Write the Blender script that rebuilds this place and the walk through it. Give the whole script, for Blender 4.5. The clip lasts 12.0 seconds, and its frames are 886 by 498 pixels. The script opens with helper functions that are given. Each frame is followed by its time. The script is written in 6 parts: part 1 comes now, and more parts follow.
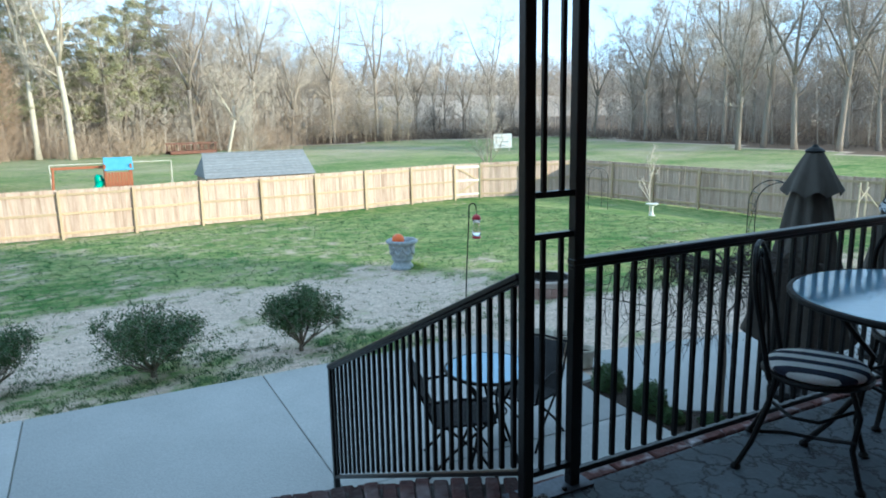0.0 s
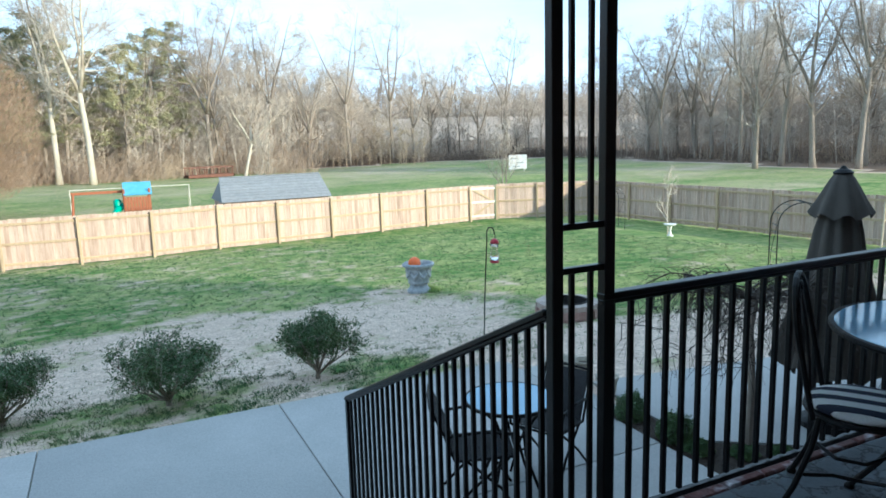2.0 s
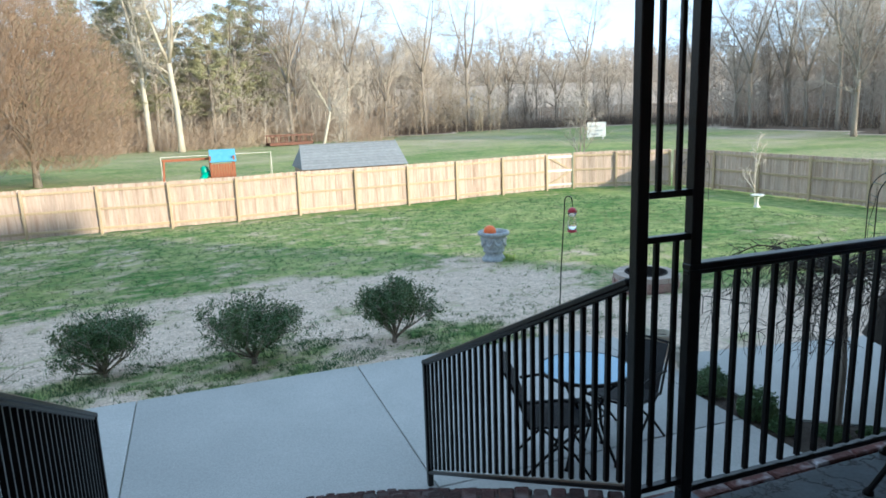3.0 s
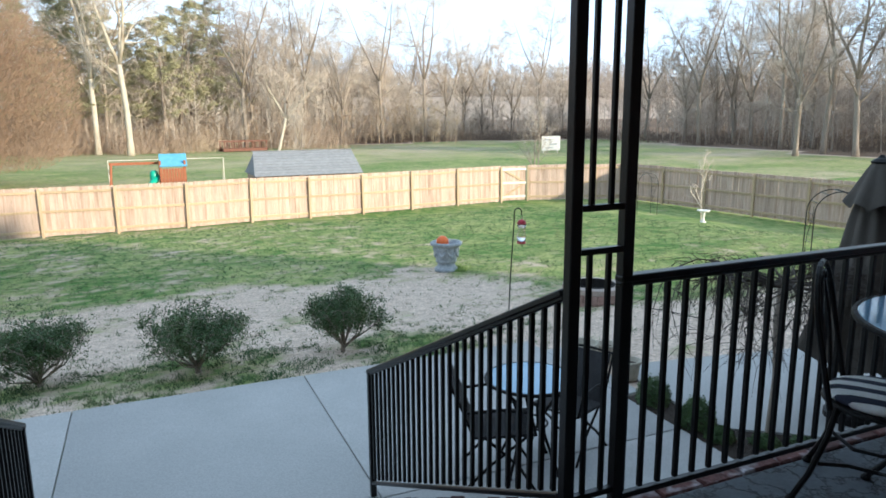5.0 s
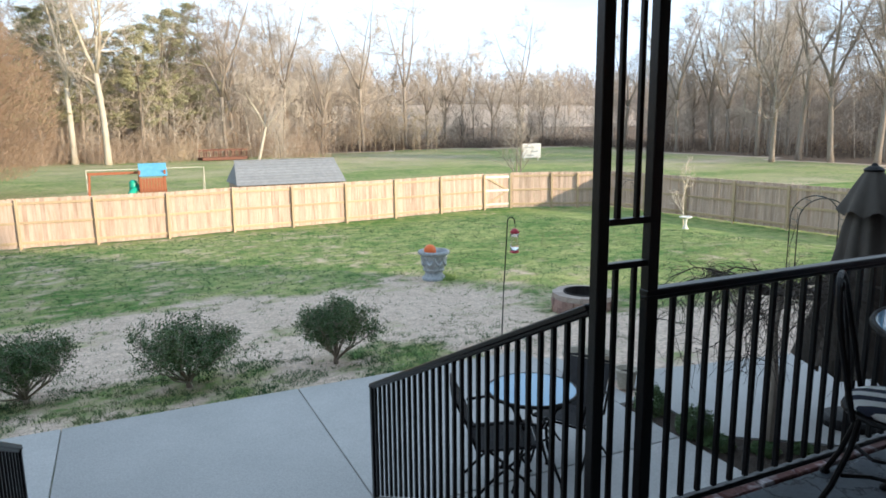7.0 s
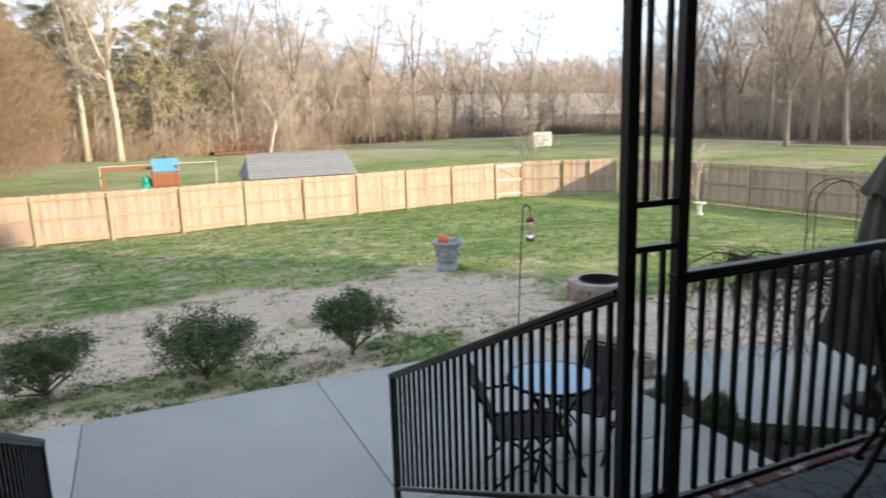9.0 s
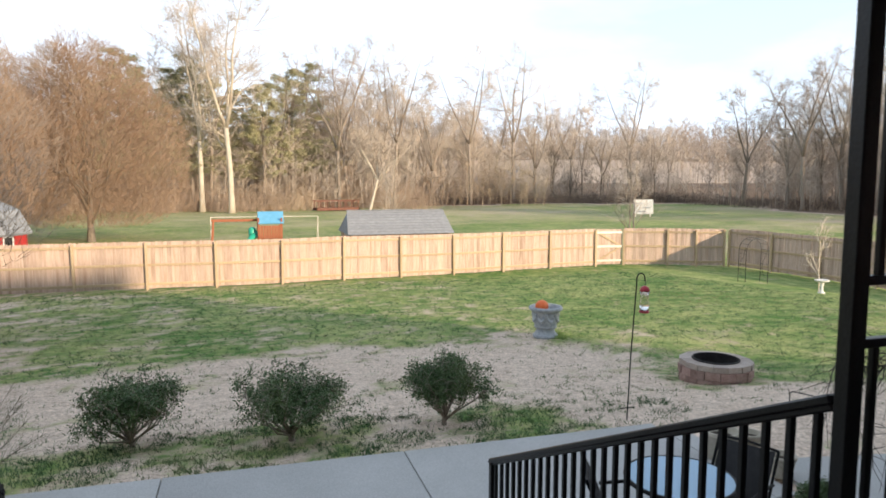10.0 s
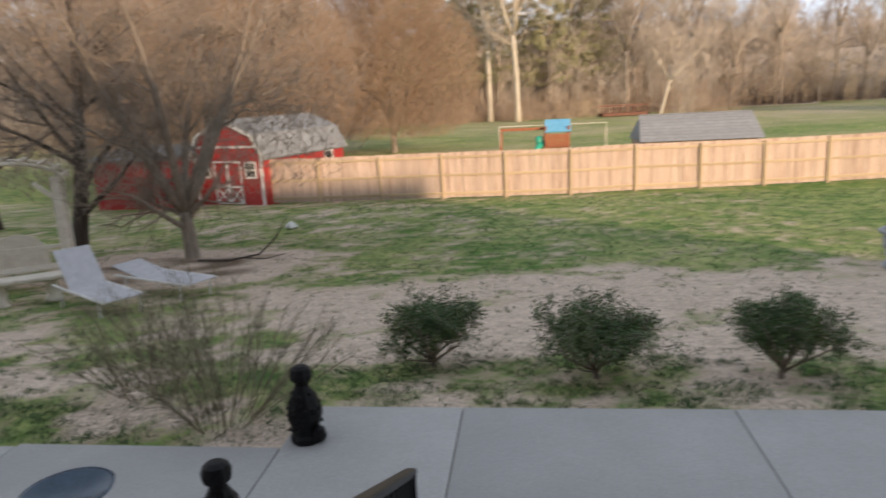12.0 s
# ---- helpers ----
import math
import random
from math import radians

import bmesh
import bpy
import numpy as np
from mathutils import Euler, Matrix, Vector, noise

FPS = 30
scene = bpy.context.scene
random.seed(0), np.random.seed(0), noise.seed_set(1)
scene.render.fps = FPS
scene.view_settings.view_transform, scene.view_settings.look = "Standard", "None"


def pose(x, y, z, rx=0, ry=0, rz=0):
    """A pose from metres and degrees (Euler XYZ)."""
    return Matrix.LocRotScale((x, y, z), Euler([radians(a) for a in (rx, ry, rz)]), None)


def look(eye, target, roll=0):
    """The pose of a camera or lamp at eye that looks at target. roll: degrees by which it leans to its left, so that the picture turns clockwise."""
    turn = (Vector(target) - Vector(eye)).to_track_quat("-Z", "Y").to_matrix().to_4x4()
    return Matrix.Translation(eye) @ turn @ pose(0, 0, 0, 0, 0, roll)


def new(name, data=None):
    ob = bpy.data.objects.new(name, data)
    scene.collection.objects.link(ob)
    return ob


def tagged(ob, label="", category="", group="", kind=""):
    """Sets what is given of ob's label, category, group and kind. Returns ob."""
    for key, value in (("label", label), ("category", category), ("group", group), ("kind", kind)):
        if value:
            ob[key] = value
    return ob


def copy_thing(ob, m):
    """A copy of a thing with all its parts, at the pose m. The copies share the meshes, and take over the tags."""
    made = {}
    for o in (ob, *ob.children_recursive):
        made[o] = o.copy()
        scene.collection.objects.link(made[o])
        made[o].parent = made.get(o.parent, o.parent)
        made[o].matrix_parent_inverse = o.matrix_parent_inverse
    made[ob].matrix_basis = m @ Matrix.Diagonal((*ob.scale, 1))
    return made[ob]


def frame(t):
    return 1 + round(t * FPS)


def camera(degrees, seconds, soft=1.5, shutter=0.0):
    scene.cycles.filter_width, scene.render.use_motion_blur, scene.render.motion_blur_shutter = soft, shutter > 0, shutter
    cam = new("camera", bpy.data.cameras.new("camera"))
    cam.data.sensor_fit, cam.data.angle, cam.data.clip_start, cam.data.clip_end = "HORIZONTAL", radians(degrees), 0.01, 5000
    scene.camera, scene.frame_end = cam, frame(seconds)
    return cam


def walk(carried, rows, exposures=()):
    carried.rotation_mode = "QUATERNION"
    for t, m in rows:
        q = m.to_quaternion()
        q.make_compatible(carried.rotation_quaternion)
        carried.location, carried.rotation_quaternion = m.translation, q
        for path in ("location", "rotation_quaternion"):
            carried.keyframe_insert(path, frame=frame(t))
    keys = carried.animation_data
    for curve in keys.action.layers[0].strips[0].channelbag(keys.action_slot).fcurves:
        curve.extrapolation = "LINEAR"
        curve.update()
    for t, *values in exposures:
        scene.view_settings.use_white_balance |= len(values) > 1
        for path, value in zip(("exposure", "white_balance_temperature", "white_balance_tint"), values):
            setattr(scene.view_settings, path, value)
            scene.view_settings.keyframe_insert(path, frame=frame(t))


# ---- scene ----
cam = camera(65.7, 12.0, soft=1.7, shutter=0.3)
# ---- path ----
PATH = [
    (0, (0.105, 0.058, 2.613), (1.002, 1.804, 2.23), -1.1),
    (0.5, (0.129, 0.12, 2.609), (1.084, 1.821, 2.166), -0.7),
    (1, (0.143, 0.164, 2.634), (1.081, 1.874, 2.195), -1.3),
    (1.5, (0.111, 0.143, 2.65), (1.016, 1.894, 2.31), -1.4),
    (2, (0.134, 0.171, 2.641), (0.997, 1.946, 2.319), -1.7),
    (2.5, (0.092, 0.143, 2.639), (0.853, 1.956, 2.272), -1.8),
    (2.7, (0.096, 0.166, 2.639), (0.758, 2.013, 2.253), -2.2),
    (4.3, (0.124, 0.121, 2.631), (0.8, 1.946, 2.172), -0.8),
    (4.5, (0.135, 0.116, 2.634), (0.857, 1.93, 2.201), -0.6),
    (5, (0.154, 0.13, 2.637), (0.933, 1.932, 2.258), -0.4),
    (5.5, (0.157, 0.159, 2.646), (0.909, 1.977, 2.288), -0.5),
    (6, (0.103, 0.159, 2.652), (0.8, 1.996, 2.277), -0.3),
    (6.5, (0.054, 0.18, 2.658), (0.804, 1.995, 2.279), -0.4),
    (7, (0.037, 0.229, 2.658), (0.869, 2.012, 2.3), -0.6),
    (8.8, (0.014, 0.246, 2.635), (0.899, 2.006, 2.287), -1.5),
    (9, (0.019, 0.286, 2.635), (0.817, 2.079, 2.251), -1.7),
    (9.5, (0.079, 0.522, 2.599), (0.683, 2.402, 2.286), -2.3),
    (10, (0.089, 0.791, 2.564), (0.648, 2.701, 2.362), 0.1),
    (10.5, (-0.005, 1.049, 2.566), (0.56, 2.951, 2.321), -0.5),
    (11, (-0.059, 1.303, 2.548), (0.423, 3.224, 2.264), -1.6),
    (11.2, (-0.036, 1.404, 2.557), (0.301, 3.348, 2.227), -2.1),
    (11.5, (0.001, 1.552, 2.559), (0.119, 3.512, 2.179), -2.4),
    (11.7, (-0.015, 1.618, 2.554), (-0.003, 3.575, 2.142), -1.6),
    (12, (-0.071, 1.734, 2.543), (-0.321, 3.667, 2.096), -2.9),
]
EXPOSURES = [(0.0, 0.56, 5050, -6), (2.5, 0.56, 5300, -2), (5.5, 0.58, 5800, 4), (7.0, 0.54, 6000, 6), (9.0, 0.5, 6500, 10), (10.0, 0.36, 6600, 11), (10.5, 0.06, 6700, 11), (11.2, 0.1, 6800, 12), (12.0, 0.03, 7000, 16)]
walk(cam, [(t, look(eye, target, roll)) for t, eye, target, roll in PATH], EXPOSURES)

# ---- light ----
SUN = Vector((0.736, -1.0, 0.32)).normalized()
world = bpy.data.worlds.new("sky")
scene.world = world
world.use_nodes = True
wn = world.node_tree
skyn = wn.nodes.new("ShaderNodeTexSky")
skyn.sky_type = 'NISHITA'
skyn.sun_disc = False
skyn.sun_elevation = math.asin(SUN.z)
skyn.sun_rotation = math.atan2(SUN.x, SUN.y)
skyn.air_density, skyn.dust_density, skyn.ozone_density = 1.0, 1.2, 1.0
# thin bright high cloud over the blue
tc = wn.nodes.new("ShaderNodeTexCoord")
sm = wn.nodes.new("ShaderNodeMapping")
sm.inputs["Scale"].default_value = (1.0, 1.0, 3.5)
cl = wn.nodes.new("ShaderNodeTexNoise")
cl.inputs["Scale"].default_value, cl.inputs["Detail"].default_value, cl.inputs["Roughness"].default_value = 2.2, 6, 0.55
cr = wn.nodes.new("ShaderNodeMapRange")
cr.inputs["From Min"].default_value, cr.inputs["From Max"].default_value = 0.34, 0.62
cr.inputs["To Min"].default_value = 0.7
cm = wn.nodes.new("ShaderNodeMixRGB")
cm.inputs[2].default_value = (12.6, 15.0, 18.0, 1)
wn.links.new(tc.outputs["Generated"], sm.inputs[0])
wn.links.new(sm.outputs[0], cl.inputs["Vector"])
wn.links.new(cl.outputs[0], cr.inputs[0])
wn.links.new(cr.outputs[0], cm.inputs[0])
wn.links.new(skyn.outputs[0], cm.inputs[1])
# haze: the sky is brightest low down and dims towards the zenith
sx = wn.nodes.new("ShaderNodeSeparateXYZ")
hz = wn.nodes.new("ShaderNodeMapRange")
hz.interpolation_type = 'SMOOTHSTEP'
hz.inputs["From Min"].default_value, hz.inputs["From Max"].default_value = 0.0, 0.65
hz.inputs["To Min"].default_value, hz.inputs["To Max"].default_value = 1.35, 0.8
hm = wn.nodes.new("ShaderNodeVectorMath")
hm.operation = 'SCALE'
wn.links.new(tc.outputs["Generated"], sx.inputs[0])
wn.links.new(sx.outputs[2], hz.inputs[0])
wn.links.new(cm.outputs[0], hm.inputs[0])
wn.links.new(hz.outputs[0], hm.inputs["Scale"])
wn.links.new(hm.outputs[0], wn.nodes["Background"].inputs[0])
wn.nodes["Background"].inputs[1].default_value = 0.058
sun = new("sun", bpy.data.lights.new("sun", "SUN"))
sun.data.energy, sun.data.angle, sun.data.color = 5.0, radians(1.5), (1.0, 0.80, 0.58)
sun.matrix_world = look(SUN * 100, (0, 0, 0))

# ---- materials ----
def node(nt, kind, **ins):
    n = nt.nodes.new(kind)
    for k, v in ins.items():
        n.inputs[k].default_value = v
    return n


def coat(name, a, b, scale=8.0, rough=0.7, metal=0.0, bump=0.3, fine=60.0, c=None, stretch=(1, 1, 1), per_piece=0.0, dist=0.01, spec=0.5, coords="Object"):
    """A surface in two tones with coarse and fine variation, optional third tone in blotches and a random tone for each piece."""
    m = bpy.data.materials.new(name)
    m.use_nodes = True
    nt = m.node_tree
    p = nt.nodes["Principled BSDF"]
    p.inputs["Roughness"].default_value = rough
    p.inputs["Metallic"].default_value = metal
    p.inputs["Specular IOR Level"].default_value = spec
    t = node(nt, "ShaderNodeTexCoord")
    mp = node(nt, "ShaderNodeMapping", Scale=stretch)
    if per_piece:
        shift = node(nt, "ShaderNodeObjectInfo")
        far_off = node(nt, "ShaderNodeMath")
        far_off.operation = 'MULTIPLY'
        far_off.inputs[1].default_value = 37.0
        nt.links.new(shift.outputs["Random"], far_off.inputs[0])
        moved = node(nt, "ShaderNodeVectorMath")
        moved.operation = 'ADD'
        nt.links.new(t.outputs[coords], moved.inputs[0])
        nt.links.new(far_off.outputs[0], moved.inputs[1])
        nt.links.new(moved.outputs[0], mp.inputs[0])
    else:
        nt.links.new(t.outputs[coords], mp.inputs[0])
    n1 = node(nt, "ShaderNodeTexNoise", Scale=scale, Detail=5.0, Roughness=0.6)
    n2 = node(nt, "ShaderNodeTexNoise", Scale=fine, Detail=3.0)
    for n in (n1, n2):
        nt.links.new(mp.outputs[0], n.inputs["Vector"])
    mix = node(nt, "ShaderNodeMixRGB", Color1=(*a, 1), Color2=(*b, 1))
    ramp = node(nt, "ShaderNodeMapRange")
    ramp.inputs["From Min"].default_value, ramp.inputs["From Max"].default_value = 0.32, 0.68
    nt.links.new(n1.outputs[0], ramp.inputs[0])
    nt.links.new(ramp.outputs[0], mix.inputs[0])
    out = mix.outputs[0]
    if c:
        n3 = node(nt, "ShaderNodeTexNoise", Scale=scale * 0.27, Detail=4.0)
        nt.links.new(mp.outputs[0], n3.inputs["Vector"])
        r3 = node(nt, "ShaderNodeMapRange")
        r3.inputs["From Min"].default_value, r3.inputs["From Max"].default_value = 0.5, 0.7
        nt.links.new(n3.outputs[0], r3.inputs[0])
        m3 = node(nt, "ShaderNodeMixRGB", Color2=(*c, 1))
        nt.links.new(r3.outputs[0], m3.inputs[0])
        nt.links.new(out, m3.inputs[1])
        out = m3.outputs[0]
    fm = node(nt, "ShaderNodeMapRange")
    fm.inputs["To Min"].default_value, fm.inputs["To Max"].default_value = 0.72, 1.28
    nt.links.new(n2.outputs[0], fm.inputs[0])
    last = fm.outputs[0]
    if per_piece:
        oi = node(nt, "ShaderNodeObjectInfo")
        pr = node(nt, "ShaderNodeMapRange")
        pr.inputs["To Min"].default_value, pr.inputs["To Max"].default_value = 1 - per_piece, 1 + per_piece
        nt.links.new(oi.outputs["Random"], pr.inputs[0])
        mu = node(nt, "ShaderNodeMath")
        mu.operation = 'MULTIPLY'
        nt.links.new(last, mu.inputs[0])
        nt.links.new(pr.outputs[0], mu.inputs[1])
        last = mu.outputs[0]
    mul = node(nt, "ShaderNodeVectorMath")
    mul.operation = 'SCALE'
    nt.links.new(out, mul.inputs[0])
    nt.links.new(last, mul.inputs["Scale"])
    nt.links.new(mul.outputs[0], p.inputs["Base Color"])
    if bump:
        bp = node(nt, "ShaderNodeBump", Strength=bump, Distance=dist)
        nt.links.new(n2.outputs[0], bp.inputs["Height"])
        nt.links.new(bp.outputs[0], p.inputs["Normal"])
    return m


BLACK = coat("black_iron", (0.004, 0.004, 0.005), (0.008, 0.008, 0.008), 6, 0.36, 0.0, 0.12, 90, spec=0.42)
IRON = coat("wrought_iron", (0.005, 0.005, 0.006), (0.011, 0.010, 0.010), 14, 0.5, 0.0, 0.25, 120, spec=0.22)
PLATE = coat("galvanised_plate", (0.07, 0.08, 0.10), (0.11, 0.12, 0.145), 8, 0.5, 0.4, 0.2, 60)
CONC = coat("pale_concrete", (0.39, 0.39, 0.38), (0.47, 0.465, 0.455), 0.9, 0.85, 0, 0.25, 70, c=(0.34, 0.34, 0.335), per_piece=0.04)
POT = coat("grey_stone", (0.29, 0.32, 0.35), (0.46, 0.49, 0.51), 14, 0.85, 0, 0.5, 70)
EDGEB = coat("worn_edge_brick", (0.075, 0.03, 0.027), (0.13, 0.055, 0.048), 34, 0.9, 0, 0.8, 45, c=(0.44, 0.42, 0.44), per_piece=0.35)
BRICK = coat("red_brick", (0.032, 0.014, 0.013), (0.065, 0.026, 0.023), 14, 0.92, 0, 0.9, 45, c=(0.16, 0.13, 0.13), per_piece=0.45)
MORTAR = coat("mortar", (0.045, 0.036, 0.034), (0.09, 0.078, 0.074), 20, 0.9, 0, 0.4, 80)
WALLB = coat("house_brick", (0.20, 0.075, 0.055), (0.28, 0.11, 0.08), 6, 0.85, 0, 0.4, 40)
CEDAR = coat("new_pine_board", (0.475, 0.345, 0.27), (0.59, 0.455, 0.375), 3.5, 0.75, 0, 0.35, 40, c=(0.395, 0.27, 0.20), stretch=(6, 6, 0.6), per_piece=0.15)
POSTW = coat("treated_post", (0.44, 0.33, 0.205), (0.53, 0.405, 0.265), 5, 0.75, 0, 0.3, 40, stretch=(6, 6, 0.6), per_piece=0.1)
GATEW = coat("white_washed_board", (0.70, 0.66, 0.58), (0.80, 0.76, 0.68), 5, 0.75, 0, 0.3, 40, stretch=(6, 6, 0.6), per_piece=0.1)
REDP = coat("barn_red_paint", (0.36, 0.022, 0.02), (0.45, 0.04, 0.032), 2.5, 0.6, 0, 0.2, 40, stretch=(5, 5, 0.6))
WHITEP = coat("white_paint", (0.72, 0.71, 0.68), (0.8, 0.79, 0.76), 5, 0.55, 0, 0.15, 50)
OLDWHITE = coat("weathered_white_paint", (0.64, 0.58, 0.48), (0.78, 0.73, 0.63), 8, 0.75, 0, 0.4, 50)
SHINGLE = coat("grey_shingle", (0.22, 0.23, 0.24), (0.29, 0.30, 0.31), 5, 0.9, 0, 0.6, 50, per_piece=0.05)
TANPOT = coat("tan_cast_pot", (0.36, 0.32, 0.25), (0.48, 0.43, 0.35), 12, 0.85, 0, 0.5, 60)
STONE = coat("tan_pink_block", (0.28, 0.175, 0.15), (0.40, 0.275, 0.24), 12, 0.9, 0, 0.6, 55, per_piece=0.22)
CAPST = coat("grey_tan_cap", (0.36, 0.30, 0.26), (0.45, 0.38, 0.33), 12, 0.9, 0, 0.6, 55, per_piece=0.12)
SOOT = coat("sooty_steel", (0.012, 0.011, 0.01), (0.03, 0.026, 0.024), 10, 0.8, 0.2, 0.3, 60)
ASH = coat("ash", (0.10, 0.085, 0.08), (0.17, 0.15, 0.14), 8, 0.95, 0, 0.6, 40)
CLOTH = coat("dark_taupe_canvas", (0.062, 0.053, 0.044), (0.092, 0.08, 0.067), 5, 0.9, 0, 0.3, 220, stretch=(1, 1, 0.5))
SLING = coat("black_mesh_fabric", (0.02, 0.02, 0.022), (0.035, 0.034, 0.036), 20, 0.8, 0, 0.5, 260)
LOUNGE = coat("pale_grey_sling", (0.50, 0.50, 0.52), (0.60, 0.60, 0.62), 8, 0.8, 0, 0.3, 200)
ORANGE = coat("orange_rubber", (0.85, 0.16, 0.035), (0.9, 0.2, 0.05), 6, 0.45, 0, 0.1, 60)
REDPL = coat("red_plastic", (0.42, 0.02, 0.04), (0.5, 0.03, 0.05), 6, 0.35, 0, 0, 60)
BLUEPL = coat("light_blue_tarp", (0.10, 0.33, 0.52), (0.15, 0.42, 0.62), 3, 0.5, 0, 0.2, 30)
GREENPL = coat("green_plastic", (0.02, 0.36, 0.24), (0.03, 0.42, 0.28), 4, 0.4, 0, 0, 30)
BRIDGEW = coat("dark_stained_plank", (0.13, 0.055, 0.035), (0.2, 0.09, 0.06), 4, 0.8, 0, 0.3, 30)
REDWOOD = coat("redwood_stain", (0.28, 0.09, 0.04), (0.36, 0.13, 0.06), 4, 0.75, 0, 0.3, 30, stretch=(5, 5, 1))
BLUEGL = coat("dark_blue_glaze", (0.02, 0.05, 0.085), (0.035, 0.075, 0.12), 6, 0.25, 0, 0.1, 40)
MULCH = coat("dark_mulch", (0.03, 0.021, 0.015), (0.065, 0.047, 0.034), 30, 0.95, 0, 1.0, 80, dist=0.03)
BARK = coat("grey_brown_bark", (0.22, 0.18, 0.145), (0.37, 0.31, 0.25), 4, 0.9, 0, 0.6, 25, stretch=(4, 4, 0.8))
PALEBARK = coat("pale_sycamore_bark", (0.46, 0.40, 0.31), (0.58, 0.52, 0.42), 2.0, 0.85, 0, 0.3, 12, c=(0.28, 0.22, 0.16), stretch=(2, 2, 0.6))
DARKBARK = coat("dark_bark", (0.045, 0.036, 0.03), (0.085, 0.068, 0.055), 5, 0.9, 0, 0.6, 30, stretch=(4, 4, 0.8))
TWIG = coat("grey_tan_twig", (0.50, 0.42, 0.335), (0.68, 0.585, 0.48), 0.5, 0.9, 0, 0, 3, per_piece=0.16)
SHRUBTWIG = coat("olive_tan_shrub_twig", (0.20, 0.175, 0.115), (0.31, 0.27, 0.18), 3, 0.9, 0, 0, 12)
YARDTWIG = coat("dark_grey_twig", (0.25, 0.195, 0.15), (0.38, 0.305, 0.24), 0.8, 0.9, 0, 0, 4)
PEARTWIG = coat("red_brown_twig", (0.27, 0.175, 0.11), (0.37, 0.265, 0.18), 0.4, 0.9, 0, 0, 3, per_piece=0.1)
BRUSH = coat("brown_brush", (0.37, 0.265, 0.185), (0.55, 0.42, 0.305), 0.12, 0.95, 0, 0, 2, c=(0.48, 0.39, 0.26))
DARKTWIG = coat("shaded_brown_twig", (0.33, 0.27, 0.22), (0.47, 0.39, 0.32), 0.3, 0.9, 0, 0, 3)
# brush darkened in its colour for the shade among the stems
SHADEBRUSH = coat("shade_toned_bank_brush", (0.12, 0.088, 0.066), (0.22, 0.16, 0.12), 0.2, 0.95, 0, 0, 2)
NEEDLE = coat("dull_green_needles", (0.33, 0.325, 0.175), (0.46, 0.43, 0.25), 0.5, 0.85, 0, 0, 3, per_piece=0.2)
LEAF = coat("boxwood_leaf", (0.058, 0.108, 0.038), (0.115, 0.185, 0.068), 9, 0.5, 0, 0, 30, c=(0.145, 0.185, 0.06))
GREENBLADE = coat("grass_blade", (0.036, 0.088, 0.025), (0.08, 0.15, 0.042), 0.9, 0.7, 0, 0, 6, c=(0.16, 0.18, 0.07))
DRYBLADE = coat("dry_grass_blade", (0.46, 0.37, 0.28), (0.62, 0.52, 0.405), 1.1, 0.85, 0, 0, 6)
ROADM = coat("grey_road", (0.22, 0.22, 0.225), (0.28, 0.28, 0.28), 0.3, 0.85, 0, 0, 2)
CEIL = coat("painted_ceiling_board", (0.30, 0.29, 0.27), (0.36, 0.35, 0.33), 3, 0.7, 0, 0.1, 40)
MATB = coat("black_rubber_mat", (0.012, 0.011, 0.011), (0.022, 0.02, 0.02), 20, 0.85, 0, 0.5, 120)
MATW = coat("pale_mat_border", (0.34, 0.30, 0.28), (0.42, 0.38, 0.35), 20, 0.9, 0, 0.5, 120)


def porch_floor_material():
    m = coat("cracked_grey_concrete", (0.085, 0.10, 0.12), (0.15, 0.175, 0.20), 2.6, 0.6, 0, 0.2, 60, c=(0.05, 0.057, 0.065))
    nt = m.node_tree
    p = nt.nodes["Principled BSDF"]
    t = node(nt, "ShaderNodeTexCoord")
    wob = node(nt, "ShaderNodeTexNoise", Scale=3.5, Detail=6.0, Roughness=0.65)
    add = node(nt, "ShaderNodeMixRGB", Fac=0.3)
    nt.links.new(t.outputs["Object"], wob.inputs["Vector"])
    nt.links.new(t.outputs["Object"], add.inputs[1])
    nt.links.new(wob.outputs["Color"], add.inputs[2])
    vo = node(nt, "ShaderNodeTexVoronoi", Scale=10.0)
    vo.feature = 'DISTANCE_TO_EDGE'
    nt.links.new(add.outputs[0], vo.inputs["Vector"])
    mr = node(nt, "ShaderNodeMapRange")
    mr.inputs["From Max"].default_value = 0.085
    mr.inputs["To Min"].default_value = 0.18
    # the cracks fade out here and there
    fade = node(nt, "ShaderNodeTexNoise", Scale=1.7, Detail=3.0)
    nt.links.new(t.outputs["Object"], fade.inputs["Vector"])
    fr = node(nt, "ShaderNodeMapRange")
    fr.inputs["From Min"].default_value, fr.inputs["From Max"].default_value = 0.48, 0.7
    fr.inputs["To Max"].default_value = 0.03
    nt.links.new(fade.outputs[0], fr.inputs[0])
    wide = node(nt, "ShaderNodeMath")
    nt.links.new(vo.outputs[0], wide.inputs[0])
    nt.links.new(fr.outputs[0], wide.inputs[1])
    nt.links.new(wide.outputs[0], mr.inputs[0])
    old = p.inputs["Base Color"].links[0].from_socket
    sc = node(nt, "ShaderNodeVectorMath")
    sc.operation = 'SCALE'
    nt.links.new(old, sc.inputs[0])
    nt.links.new(mr.outputs[0], sc.inputs["Scale"])
    nt.links.new(sc.outputs[0], p.inputs["Base Color"])
    bp = node(nt, "ShaderNodeBump", Strength=0.6, Distance=0.01)
    nt.links.new(mr.outputs[0], bp.inputs["Height"])
    nt.links.new(bp.outputs[0], p.inputs["Normal"])
    return m


PORCHC = porch_floor_material()


